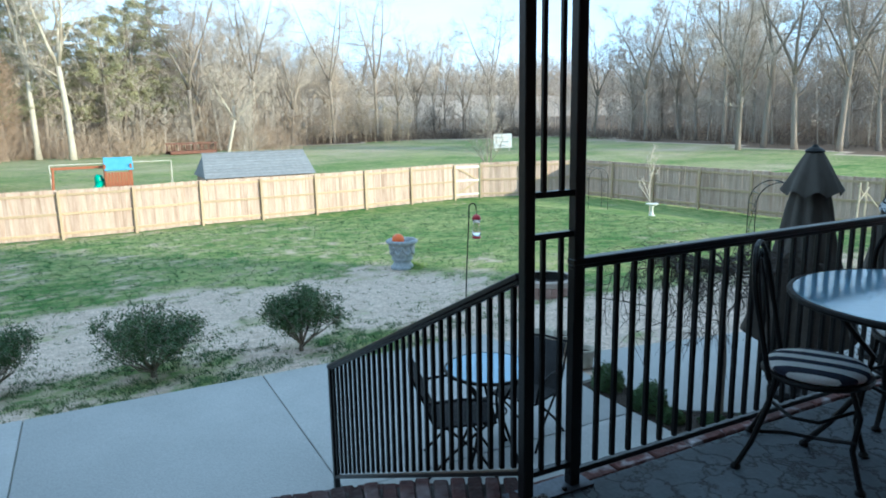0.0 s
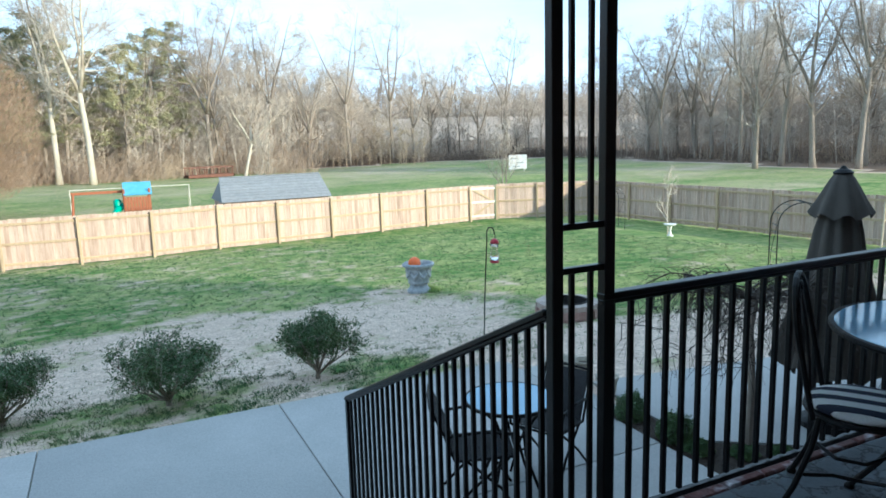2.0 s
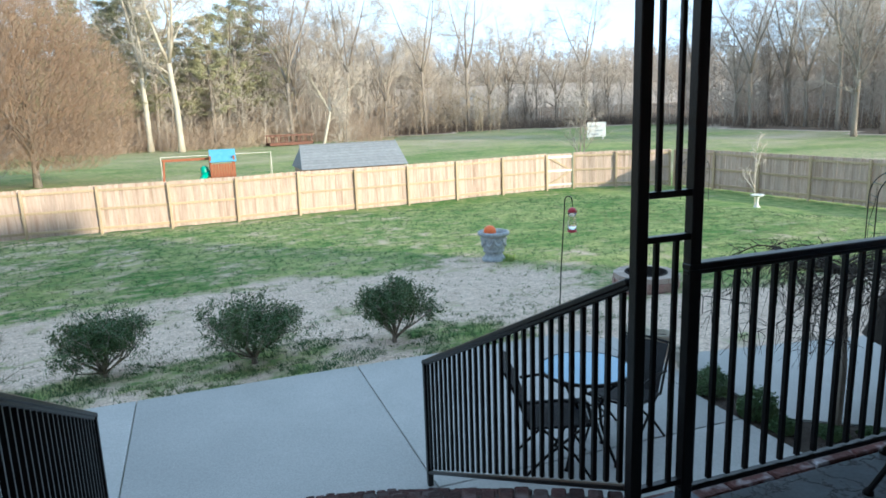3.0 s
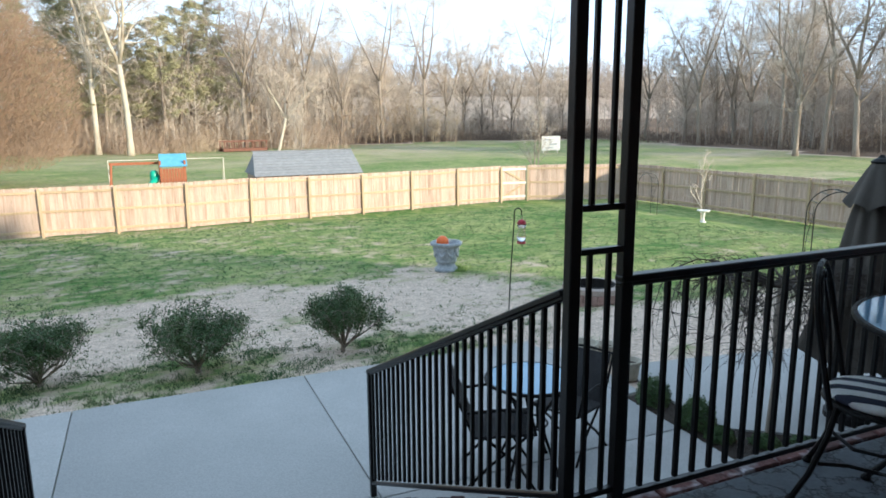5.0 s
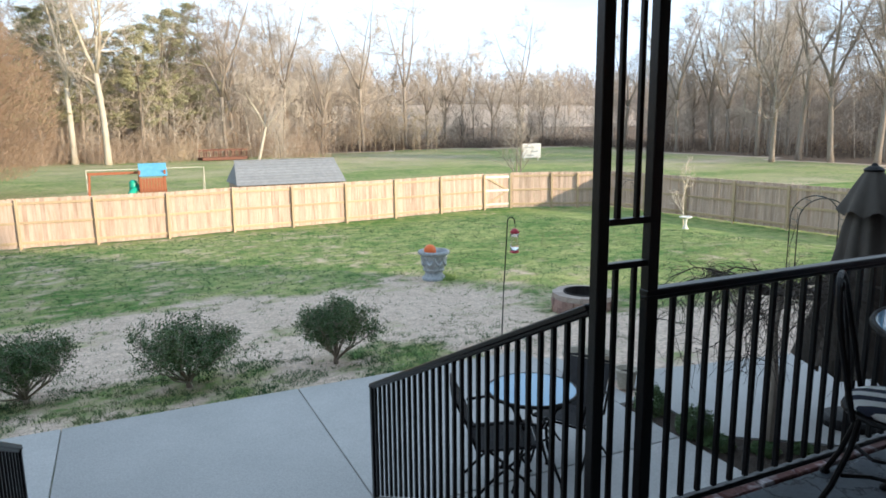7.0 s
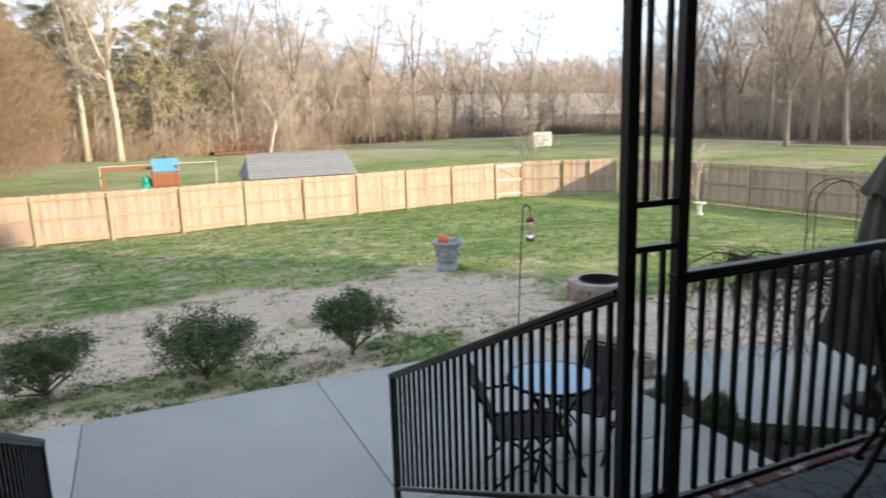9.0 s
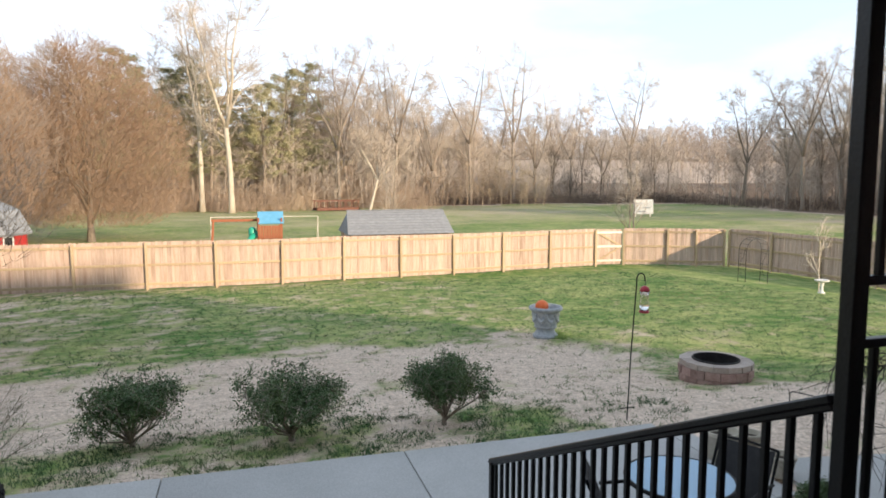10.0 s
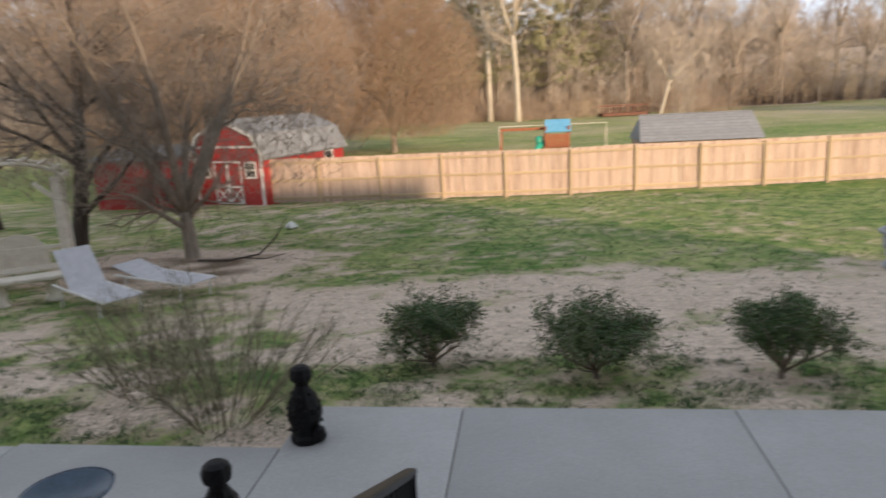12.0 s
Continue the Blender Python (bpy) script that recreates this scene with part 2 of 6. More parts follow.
def glass_material(name, tint, rough, trans=1.0, bump=0.35):
    m = bpy.data.materials.new(name)
    m.use_nodes = True
    p = m.node_tree.nodes["Principled BSDF"]
    p.inputs["Base Color"].default_value = (*tint, 1)
    p.inputs["Roughness"].default_value = rough
    p.inputs["Transmission Weight"].default_value = trans
    p.inputs["IOR"].default_value = 1.6
    nt = m.node_tree
    n = node(nt, "ShaderNodeTexNoise", Scale=38.0, Detail=2.0)
    t = node(nt, "ShaderNodeTexCoord")
    nt.links.new(t.outputs["Object"], n.inputs["Vector"])
    b = node(nt, "ShaderNodeBump", Strength=bump, Distance=0.004)
    nt.links.new(n.outputs[0], b.inputs["Height"])
    nt.links.new(b.outputs[0], p.inputs["Normal"])
    return m


# the table glass carries the sky's blue reflection in its tint
GLASS = glass_material("pebbled_glass_sky_tint", (0.34, 0.58, 0.80), 0.10, 0.35, 0.25)
CLEAR = glass_material("clear_plastic", (0.85, 0.85, 0.85), 0.05)


def print_cloth():
    m = coat("black_and_white_print", (0.02, 0.02, 0.025), (0.05, 0.05, 0.05), 5, 0.9, 0, 0.2, 200)
    nt = m.node_tree
    p = nt.nodes["Principled BSDF"]
    t = node(nt, "ShaderNodeTexCoord")
    v = node(nt, "ShaderNodeTexNoise", Scale=34.0, Detail=2.0)
    nt.links.new(t.outputs["Object"], v.inputs["Vector"])
    r = node(nt, "ShaderNodeValToRGB")
    r.color_ramp.elements[0].position, r.color_ramp.elements[1].position = 0.49, 0.53
    r.color_ramp.elements[0].color, r.color_ramp.elements[1].color = (0.02, 0.02, 0.03, 1), (0.6, 0.62, 0.66, 1)
    nt.links.new(v.outputs[0], r.inputs[0])
    nt.links.new(r.outputs[0], p.inputs["Base Color"])
    return m


PRINT = print_cloth()


def ground_material():
    """Lawn: green and straw tones by the lawn's own density, which is stored on the sheet, broken up by fine noise; far fields are tan."""
    m = bpy.data.materials.new("lawn")
    m.use_nodes = True
    nt = m.node_tree
    p = nt.nodes["Principled BSDF"]
    p.inputs["Roughness"].default_value = 0.95
    p.inputs["Specular IOR Level"].default_value = 0.15
    t = node(nt, "ShaderNodeTexCoord")
    att = node(nt, "ShaderNodeAttribute")
    att.attribute_name = "lushness"
    n1 = node(nt, "ShaderNodeTexNoise", Scale=5.5, Detail=10.0, Roughness=0.82)
    n2 = node(nt, "ShaderNodeTexNoise", Scale=22.0, Detail=5.0, Roughness=0.7)
    n3 = node(nt, "ShaderNodeTexNoise", Scale=0.35, Detail=4.0)
    for n in (n1, n2, n3):
        nt.links.new(t.outputs["Object"], n.inputs["Vector"])
    a = node(nt, "ShaderNodeMath")
    a.operation = 'MULTIPLY_ADD'
    nt.links.new(n1.outputs[0], a.inputs[0])
    a.inputs[1].default_value = 1.7
    nt.links.new(att.outputs["Fac"], a.inputs[2])
    r = node(nt, "ShaderNodeMapRange")
    r.inputs["From Min"].default_value, r.inputs["From Max"].default_value = 1.12, 1.38
    nt.links.new(a.outputs[0], r.inputs[0])
    # lush dark clumps of half a metre in a paler yellow-green sward
    n4 = node(nt, "ShaderNodeTexNoise", Scale=2.1, Detail=7.0, Roughness=0.7)
    nt.links.new(t.outputs["Object"], n4.inputs["Vector"])
    both = node(nt, "ShaderNodeMath")
    both.operation = 'MULTIPLY_ADD'
    both.inputs[1].default_value = 0.6
    nt.links.new(n3.outputs[0], both.inputs[0])
    nt.links.new(n4.outputs[0], both.inputs[2])
    gr = node(nt, "ShaderNodeMapRange")
    gr.inputs["From Min"].default_value, gr.inputs["From Max"].default_value = 0.66, 0.98
    nt.links.new(both.outputs[0], gr.inputs[0])
    green = node(nt, "ShaderNodeMixRGB", Color1=(0.085, 0.185, 0.042, 1), Color2=(0.36, 0.385, 0.15, 1))
    nt.links.new(gr.outputs[0], green.inputs[0])
    dry = node(nt, "ShaderNodeMixRGB", Color1=(0.47, 0.365, 0.285, 1), Color2=(0.71, 0.58, 0.47, 1))
    dm = node(nt, "ShaderNodeMapRange")
    dm.inputs["From Min"].default_value, dm.inputs["From Max"].default_value = 0.36, 0.62
    nt.links.new(n1.outputs[0], dm.inputs[0])
    nt.links.new(dm.outputs[0], dry.inputs[0])
    lr = node(nt, "ShaderNodeMapRange")
    lr.inputs["From Min"].default_value, lr.inputs["From Max"].default_value = 0.2, 0.55
    nt.links.new(att.outputs["Fac"], lr.inputs[0])
    thin = node(nt, "ShaderNodeMixRGB", Color2=(0.37, 0.32, 0.17, 1))
    nt.links.new(lr.outputs[0], thin.inputs[0])
    nt.links.new(dry.outputs[0], thin.inputs[1])
    wr_ = node(nt, "ShaderNodeMapRange")
    wr_.inputs["From Min"].default_value, wr_.inputs["From Max"].default_value = -0.06, -0.36
    nt.links.new(att.outputs["Fac"], wr_.inputs[0])
    litter = node(nt, "ShaderNodeMixRGB", Color2=(0.20, 0.145, 0.105, 1))
    nt.links.new(wr_.outputs[0], litter.inputs[0])
    nt.links.new(thin.outputs[0], litter.inputs[1])
    mx = node(nt, "ShaderNodeMixRGB")
    nt.links.new(r.outputs[0], mx.inputs[0])
    nt.links.new(litter.outputs[0], mx.inputs[1])
    nt.links.new(green.outputs[0], mx.inputs[2])
    fm = node(nt, "ShaderNodeMapRange")
    fm.inputs["From Min"].default_value, fm.inputs["From Max"].default_value = 0.3, 0.7
    fm.inputs["To Min"].default_value, fm.inputs["To Max"].default_value = 0.68, 1.32
    nt.links.new(n2.outputs[0], fm.inputs[0])
    sc = node(nt, "ShaderNodeVectorMath")
    sc.operation = 'SCALE'
    nt.links.new(mx.outputs[0], sc.inputs[0])
    nt.links.new(fm.outputs[0], sc.inputs["Scale"])
    nt.links.new(sc.outputs[0], p.inputs["Base Color"])
    b = node(nt, "ShaderNodeBump", Strength=0.6, Distance=0.02)
    nt.links.new(n2.outputs[0], b.inputs["Height"])
    nt.links.new(b.outputs[0], p.inputs["Normal"])
    return m


LAWN = ground_material()


# ---- building helpers ----
class Build:
    """Collects plain geometry for one mesh."""

    def __init__(self):
        self.v, self.f = [], []

    def add(self, verts, faces):
        o = len(self.v)
        self.v.extend(tuple(p) for p in verts)
        self.f.extend(tuple(i + o for i in f) for f in faces)

    def box(self, c, s, rot=None, cham=0.0):
        """A box round c with the full sizes s, its edges chamfered by cham."""
        h = [a / 2 for a in s]
        m = rot.to_3x3() if rot else Matrix.Identity(3)
        c = Vector(c)
        if cham <= 0:
            vs = [Vector((x, y, z)) for x in (-h[0], h[0]) for y in (-h[1], h[1]) for z in (-h[2], h[2])]
            fs = [(0, 1, 3, 2), (4, 6, 7, 5), (0, 4, 5, 1), (2, 3, 7, 6), (0, 2, 6, 4), (1, 5, 7, 3)]
        else:
            vs, idx = [], {}
            for x in (-1, 1):
                for y in (-1, 1):
                    for z in (-1, 1):
                        for k in range(3):
                            q = [x * (h[0] - cham), y * (h[1] - cham), z * (h[2] - cham)]
                            q[k] = (x, y, z)[k] * h[k]
                            idx[(x, y, z, k)] = len(vs)
                            vs.append(Vector(q))
            fs = []
            for k in range(3):
                i, j = (k + 1) % 3, (k + 2) % 3
                for sgn in (-1, 1):
                    loop = []
                    for a, b in ((-1, -1), (1, -1), (1, 1), (-1, 1)):
                        q = [0, 0, 0]
                        q[k], q[i], q[j] = sgn, a, b
                        loop.append(idx[(*q, k)])
                    fs.append(tuple(loop if sgn > 0 else loop[::-1]))
            for k in range(3):
                i, j = (k + 1) % 3, (k + 2) % 3
                for a in (-1, 1):
                    for b in (-1, 1):
                        q0, q1 = [0, 0, 0], [0, 0, 0]
                        q0[i], q0[j], q0[k] = a, b, -1
                        q1[i], q1[j], q1[k] = a, b, 1
                        loop = (idx[(*q0, i)], idx[(*q1, i)], idx[(*q1, j)], idx[(*q0, j)])
                        fs.append(loop if a * b < 0 else loop[::-1])
            for x in (-1, 1):
                for y in (-1, 1):
                    for z in (-1, 1):
                        t = tuple(idx[(x, y, z, k)] for k in range(3))
                        fs.append(t if x * y * z > 0 else t[::-1])
        self.add([m @ p + c for p in vs], fs)
        return self

    def tube(self, pts, rads, n=6, cap=True):
        pts = [Vector(p) for p in pts]
        if isinstance(rads, (int, float)):
            rads = [rads] * len(pts)
        vs, fs = [], []
        ref = None
        for i, p in enumerate(pts):
            d = (pts[min(i + 1, len(pts) - 1)] - pts[max(i - 1, 0)]).normalized()
            if ref is None:
                ref = d.orthogonal().normalized()
            ref = (ref - d * ref.dot(d))
            ref = ref.normalized() if ref.length > 1e-6 else d.orthogonal().normalized()
            w = d.cross(ref)
            for k in range(n):
                a = 2 * math.pi * k / n
                vs.append(p + (ref * math.cos(a) + w * math.sin(a)) * rads[i])
        for i in range(len(pts) - 1):
            for k in range(n):
                fs.append((i * n + k, i * n + (k + 1) % n, (i + 1) * n + (k + 1) % n, (i + 1) * n + k))
        if cap:
            fs.append(tuple(range(n))[::-1])
            fs.append(tuple((len(pts) - 1) * n + k for k in range(n)))
        self.add(vs, fs)
        return self

    def lathe(self, prof, n=24, c=(0, 0, 0), wave=0.0, lobes=0):
        """Turns a profile of (radius, height) about the upright axis through c."""
        vs, fs = [], []
        for r, z in prof:
            for k in range(n):
                a = 2 * math.pi * k / n
                q = r * (1 + wave * math.cos(lobes * a)) if lobes else r
                vs.append((c[0] + q * math.cos(a), c[1] + q * math.sin(a), c[2] + z))
        for i in range(len(prof) - 1):
            for k in range(n):
                fs.append((i * n + k, i * n + (k + 1) % n, (i + 1) * n + (k + 1) % n, (i + 1) * n + k))
        fs.append(tuple(range(n))[::-1])
        fs.append(tuple((len(prof) - 1) * n + k for k in range(n)))
        self.add(vs, fs)
        return self

    def prism(self, poly, y0, y1, axis="y"):
        """A flat outline of (a, z) pushed along an axis."""
        n = len(poly)
        put = (lambda a, z, d: (a, d, z)) if axis == "y" else ((lambda a, z, d: (d, a, z)) if axis == "x" else (lambda a, z, d: (a, z, d)))
        vs = [put(a, z, y0) for a, z in poly] + [put(a, z, y1) for a, z in poly]
        fs = [tuple(range(n)), tuple(range(n, 2 * n))[::-1]] + [(i, i + n, (i + 1) % n + n, (i + 1) % n) for i in range(n)]
        self.add(vs, fs)
        return self

    def mesh(self, name, material, smooth=False):
        me = bpy.data.meshes.new(name)
        me.from_pydata(self.v, [], self.f)
        if material:
            me.materials.append(material)
        if smooth:
            me.polygons.foreach_set("use_smooth", [True] * len(me.polygons))
        bm = bmesh.new()
        bm.from_mesh(me)
        bmesh.ops.recalc_face_normals(bm, faces=bm.faces)
        bm.to_mesh(me)
        bm.free()
        return me


def part(name, b, material, parent, label="", smooth=False):
    ob = new(name, b.mesh(name, material, smooth) if isinstance(b, Build) else b)
    ob.parent = parent
    if label:
        tagged(ob, label)
    return ob


def thing(name, m, label, category, group="", kind=""):
    ob = new(name)
    ob.empty_display_size = 0.1
    ob.matrix_world = m
    return tagged(ob, label, category, group, kind)


def solid(name, b, material, label="", category="", group="", kind="", m=None, smooth=False):
    ob = new(name, b.mesh(name, material, smooth))
    if m is not None:
        ob.matrix_world = m
    return tagged(ob, label, category, group, kind)


def raw_mesh(name, verts, faces3, material):
    """A mesh of triangles straight from number arrays."""
    me = bpy.data.meshes.new(name)
    nv, nf = len(verts), len(faces3)
    me.vertices.add(nv)
    me.vertices.foreach_set("co", np.asarray(verts, dtype=np.float32).ravel())
    me.loops.add(nf * 3)
    me.loops.foreach_set("vertex_index", np.asarray(faces3, dtype=np.int32).ravel())
    me.polygons.add(nf)
    me.polygons.foreach_set("loop_start", np.arange(0, nf * 3, 3, dtype=np.int32))
    me.materials.append(material)
    me.update(calc_edges=True)
    return me


def spikes(base, tip, width):
    """Three-sided thorns from base to tip: verts and triangles."""
    n = len(base)
    d = tip - base
    d = d / (np.linalg.norm(d, axis=1, keepdims=True) + 1e-9)
    up = np.where(np.abs(d[:, 2:3]) > 0.9, np.array([[1.0, 0, 0]]), np.array([[0, 0, 1.0]]))
    u = np.cross(d, up)
    u /= np.linalg.norm(u, axis=1, keepdims=True) + 1e-9
    w = np.cross(d, u)
    width = np.broadcast_to(np.asarray(width, dtype=float).reshape(-1, 1), (n, 1))
    ring = [base + width * (u * math.cos(a) + w * math.sin(a)) for a in (0, 2.094, 4.189)]
    v = np.stack(ring + [tip], axis=1).reshape(-1, 3)
    o = (np.arange(n) * 4)[:, None]
    f = np.concatenate([o + np.array([[0, 1, 3]]), o + np.array([[1, 2, 3]]), o + np.array([[2, 0, 3]])], axis=1).reshape(-1, 3)
    return v, f


def leaves(centre, size, rng):
    """Small bent two-triangle leaves at random turns."""
    n = len(centre)
    a = rng.normal(size=(n, 3))
    a /= np.linalg.norm(a, axis=1, keepdims=True)
    b = np.cross(a, rng.normal(size=(n, 3)))
    b /= np.linalg.norm(b, axis=1, keepdims=True)
    c = np.cross(a, b)
    s = np.asarray(size).reshape(-1, 1)
    v = np.stack([centre - a * s, centre + b * s * 0.45 + c * s * 0.15, centre + a * s, centre - b * s * 0.45 + c * s * 0.15], axis=1).reshape(-1, 3)
    o = (np.arange(n) * 4)[:, None]
    f = np.concatenate([o + np.array([[0, 1, 2]]), o + np.array([[0, 2, 3]])], axis=1).reshape(-1, 3)
    return v, f


def stack_meshes(parts):
    vs, fs, o = [], [], 0
    for v, f in parts:
        vs.append(v)
        fs.append(f + o)
        o += len(v)
    return np.concatenate(vs), np.concatenate(fs)


# ---- the lie of the land ----
def smooth(a, b, x):
    t = min(max((x - a) / (b - a), 0.0), 1.0)
    return t * t * (3 - 2 * t)


LAND_Y = [-400, 6.9, 8, 10.6, 13.6, 20, 28, 118, 126, 136, 200, 245, 420, 1500]
LAND_Z = [-0.03, -0.03, -0.15, -0.45, -0.72, -1.1, -1.5, -1.5, -2.0, 0.2, 6.0, 10.5, 14.0, 20.0]


def land(x, y):
    z = float(np.interp(y, LAND_Y, LAND_Z))
    z += (-1.47 - z) * smooth(16, 22, x) * smooth(9, 14, y) * (1 - smooth(27, 29, y))
    z -= 0.15 * smooth(3.5, 6.2, x) * smooth(7.6, 9.2, y) * (1 - smooth(10.5, 13.4, y))
    if y > 60:
        z += noise.noise((x * 0.012, y * 0.012, 3)) * 1.2 * smooth(130, 220, y) + noise.noise((x * 0.006, y * 0.005, 8)) * 3.0 * smooth(180, 300, y)
    if 7.2 < y < 60:
        z += noise.noise((x * 0.9, y * 0.9, 0)) * 0.025 + noise.noise((x * 0.15, y * 0.15, 5)) * 0.06 * smooth(9, 14, y)
    return z


def lawn_density(x, y):
    """How green the lawn is, from 0 (bare straw) to 1."""
    w = noise.noise((x * 0.35, y * 0.35, 7)) * 1.6
    d = 0.43 + 0.07 * smooth(13.0 + w, 15.5 + w, y)
    bare = smooth(8.0, 8.8, y + w * 0.3) * (1 - smooth(12.3, 14.2, y + w * 0.9 - 0.12 * (x + 1))) * (1 - 0.95 * smooth(5.0, 7.2, x + 0.6 * w)) * smooth(-6.5, -3.0, x + 0.5 * w)
    d -= 0.33 * bare
    d -= 0.10 * (1 - smooth(7.6, 8.4, y)) * smooth(-3.5, -1.6, x)
    d -= 0.25 * smooth(3.2, 4.2, x) * (1 - smooth(8.2, 9.0, y))
    d += 0.14 * smooth(6.8, 9.0, x) - 0.08 * (1 - smooth(-4.5, -1.5, x)) * smooth(12, 14, y)
    d += noise.noise((x * 0.8, y * 0.8, 2)) * 0.25 + noise.noise((x * 2.6, y * 2.6, 12)) * 0.34
    d = max(d, -0.04)
    # leaf litter under the yard trees
    under = 1 - smooth(1.2, 3.0, math.hypot((x + 7.8) / 1.5, y - 15.2) + w * 0.6)
    d += under * (-0.22 - d + 0.5 * noise.noise((x * 1.3, y * 1.3, 21)))
    # mottled dark ground with green clumps round the bare shrubs
    worn = (1 - smooth(-2.9, -1.5, x + 0.3 * w)) * (1 - smooth(9.2, 10.4, y + 0.4 * w))
    d += worn * (0.34 - d + 0.8 * noise.noise((x * 1.1, y * 1.1, 31)) + 0.4 * noise.noise((x * 3.1, y * 3.1, 33)))
    if y > 31:
        d = 0.42 + noise.noise((x * 0.05, y * 0.08, 9)) * 0.16 + noise.noise((x * 0.3, y * 0.3, 9)) * 0.10
    if y > 104 + 6 * noise.noise((x * 0.03, 0, 4)) or x - 0.25 * y > 53 + 5 * noise.noise((y * 0.05, 1, 4)):
        d = -1.0
    if y > 150:
        d = -0.10 if y < 240 else -1.0
    return max(min(d, 1.0), -1.0)


def graded(lo, hi, fine_lo, fine_hi, step, grow):
    xs = list(np.arange(fine_lo, fine_hi + 1e-6, step))
    s, x = step, fine_hi
    while x < hi:
        s *= grow
        x = min(x + s, hi)
        xs.append(x)
    s, x = step, fine_lo
    while x > lo:
        s *= grow
        x = max(x - s, lo)
        xs.insert(0, x)
    return xs


GX, GY = graded(-1500, 1500, -16, 22, 0.25, 1.09), graded(-700, 1500, 5.5, 30, 0.25, 1.07)
gv = [(x, y, land(x, y)) for y in GY for x in GX]
nx = len(GX)
gf = [(j * nx + i, j * nx + i + 1, (j + 1) * nx + i + 1, (j + 1) * nx + i) for j in range(len(GY) - 1) for i in range(nx - 1)]
gm = bpy.data.meshes.new("ground")
gm.from_pydata(gv, [], gf)
gm.materials.append(LAWN)
gm.polygons.foreach_set("use_smooth", [True] * len(gm.polygons))
den = gm.attributes.new("lushness", 'FLOAT', 'POINT')
den.data.foreach_set("value", [lawn_density(x, y) for x, y, z in gv])
ground = tagged(new("ground", gm), "patchy spring lawn with straw-coloured bare areas sloping away", "ground", kind="structure")

# far road beyond the creek
b = Build()
xs = np.linspace(-120, 84, 60)
for i in range(59):
    x0, x1 = xs[i], xs[i + 1]
    y0, y1 = (139 + 0.03 * x + 0.02 * max(0.0, x - 30) ** 2 for x in (x0, x1))
    b.add([(x0, y0, land(x0, y0) + 0.12), (x1, y1, land(x1, y1) + 0.12), (x1, y1 + 7, land(x1, y1 + 7) + 0.12), (x0, y0 + 7, land(x0, y0 + 7) + 0.12)], [(0, 1, 2, 3)])
solid("road", b, ROADM, "narrow grey country road beyond the creek", "road", kind="structure")

# ---- house, porch and patio ----
PZ = 1.17
# unseen house block and roof, added and sized to shade lawn and fence
b = Build().box((-2.75, -9, 4.42), (44.5, 10, 9.64))
solid("wall_house_unseen", b, WALLB, "unseen plain brick house block behind the porch, sized to cast the yard shadow", "wall", kind="structure")
b = Build().box((-2.75, -9, 9.30), (44.9, 10.4, 0.12))
solid("roof_house", b, SHINGLE, "unseen flat roof slab of the house block, set for its shadow edge", "roof", kind="structure")
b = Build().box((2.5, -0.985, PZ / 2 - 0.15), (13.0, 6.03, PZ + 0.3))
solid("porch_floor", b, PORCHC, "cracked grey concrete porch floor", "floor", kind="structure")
b = Build().box((2.5, -0.8, 3.95), (13.8, 6.5, 0.24))
solid("ceiling_porch", b, CEIL, "painted board porch ceiling", "ceiling", kind="structure")
b = Build().box((2.5, 2.06, 3.76), (13.4, 0.18, 0.2), cham=0.01)
solid("beam_porch", b, CEIL, "painted beam along the porch edge", "beam", kind="structure")

patio = tagged(new("patio"), "pale concrete patio slabs with dark control joints", "patio", kind="structure")
patio.empty_display_size = 0.1
J = 0.009
for x0, x1, y0, y1 in ((-0.64, 1.5, 4.36, 6.93), (-0.64, 1.5, 1.9, 4.36), (1.5, 4.19, 4.36, 6.93), (1.5, 4.19, 2.17, 4.36), (4.19, 4.42, 5.15, 6.57),
                       (-1.96, -0.64, 4.36, 6.93), (-1.96, -0.64, 1.9, 4.36), (-4.1, -1.96, 4.36, 6.24), (-4.1, -1.96, 1.9, 4.36), (-6.3, -4.1, 4.36, 6.2), (-6.3, -4.1, 1.9, 4.36), (-8.6, -6.3, 4.36, 6.16), (-8.6, -6.3, 1.9, 4.36)):
    part("slab", Build().box(((x0 + x1) / 2, (y0 + y1) / 2, -0.06), (x1 - x0 - J, y1 - y0 - J, 0.12), cham=0.006), CONC, patio)
outline = [(4.62, 5.82), (4.52, 4.75), (4.55, 4.2), (4.96, 3.9), (5.3, 3.62), (6.0, 3.3), (10.5, 3.0), (10.5, 5.0), (6.9, 5.42)]
part("slab", Build().prism(outline, -0.12, 0.0, "z"), CONC, patio)
part("joint_bed", Build().box((-1.9, 4.0, -0.09), (12.2, 4.3, 0.05)), MULCH, patio)
bed = [(4.2, 5.12), (4.55, 5.12), (4.51, 4.75), (4.54, 4.19), (4.95, 3.89), (5.29, 3.61), (6.0, 3.29), (8.5, 3.1), (8.5, 2.1), (4.2, 2.1)]
solid("planting_bed", Build().prism(bed, -0.1, -0.012, "z"), MULCH, "narrow mulched bed beside the patio", "garden bed", kind="structure")

# brick steps and porch edge
def bow(x):
    return 2.2 + 0.32 * max(0.0, 1 - ((x - 0.43) / 1.05) ** 2)


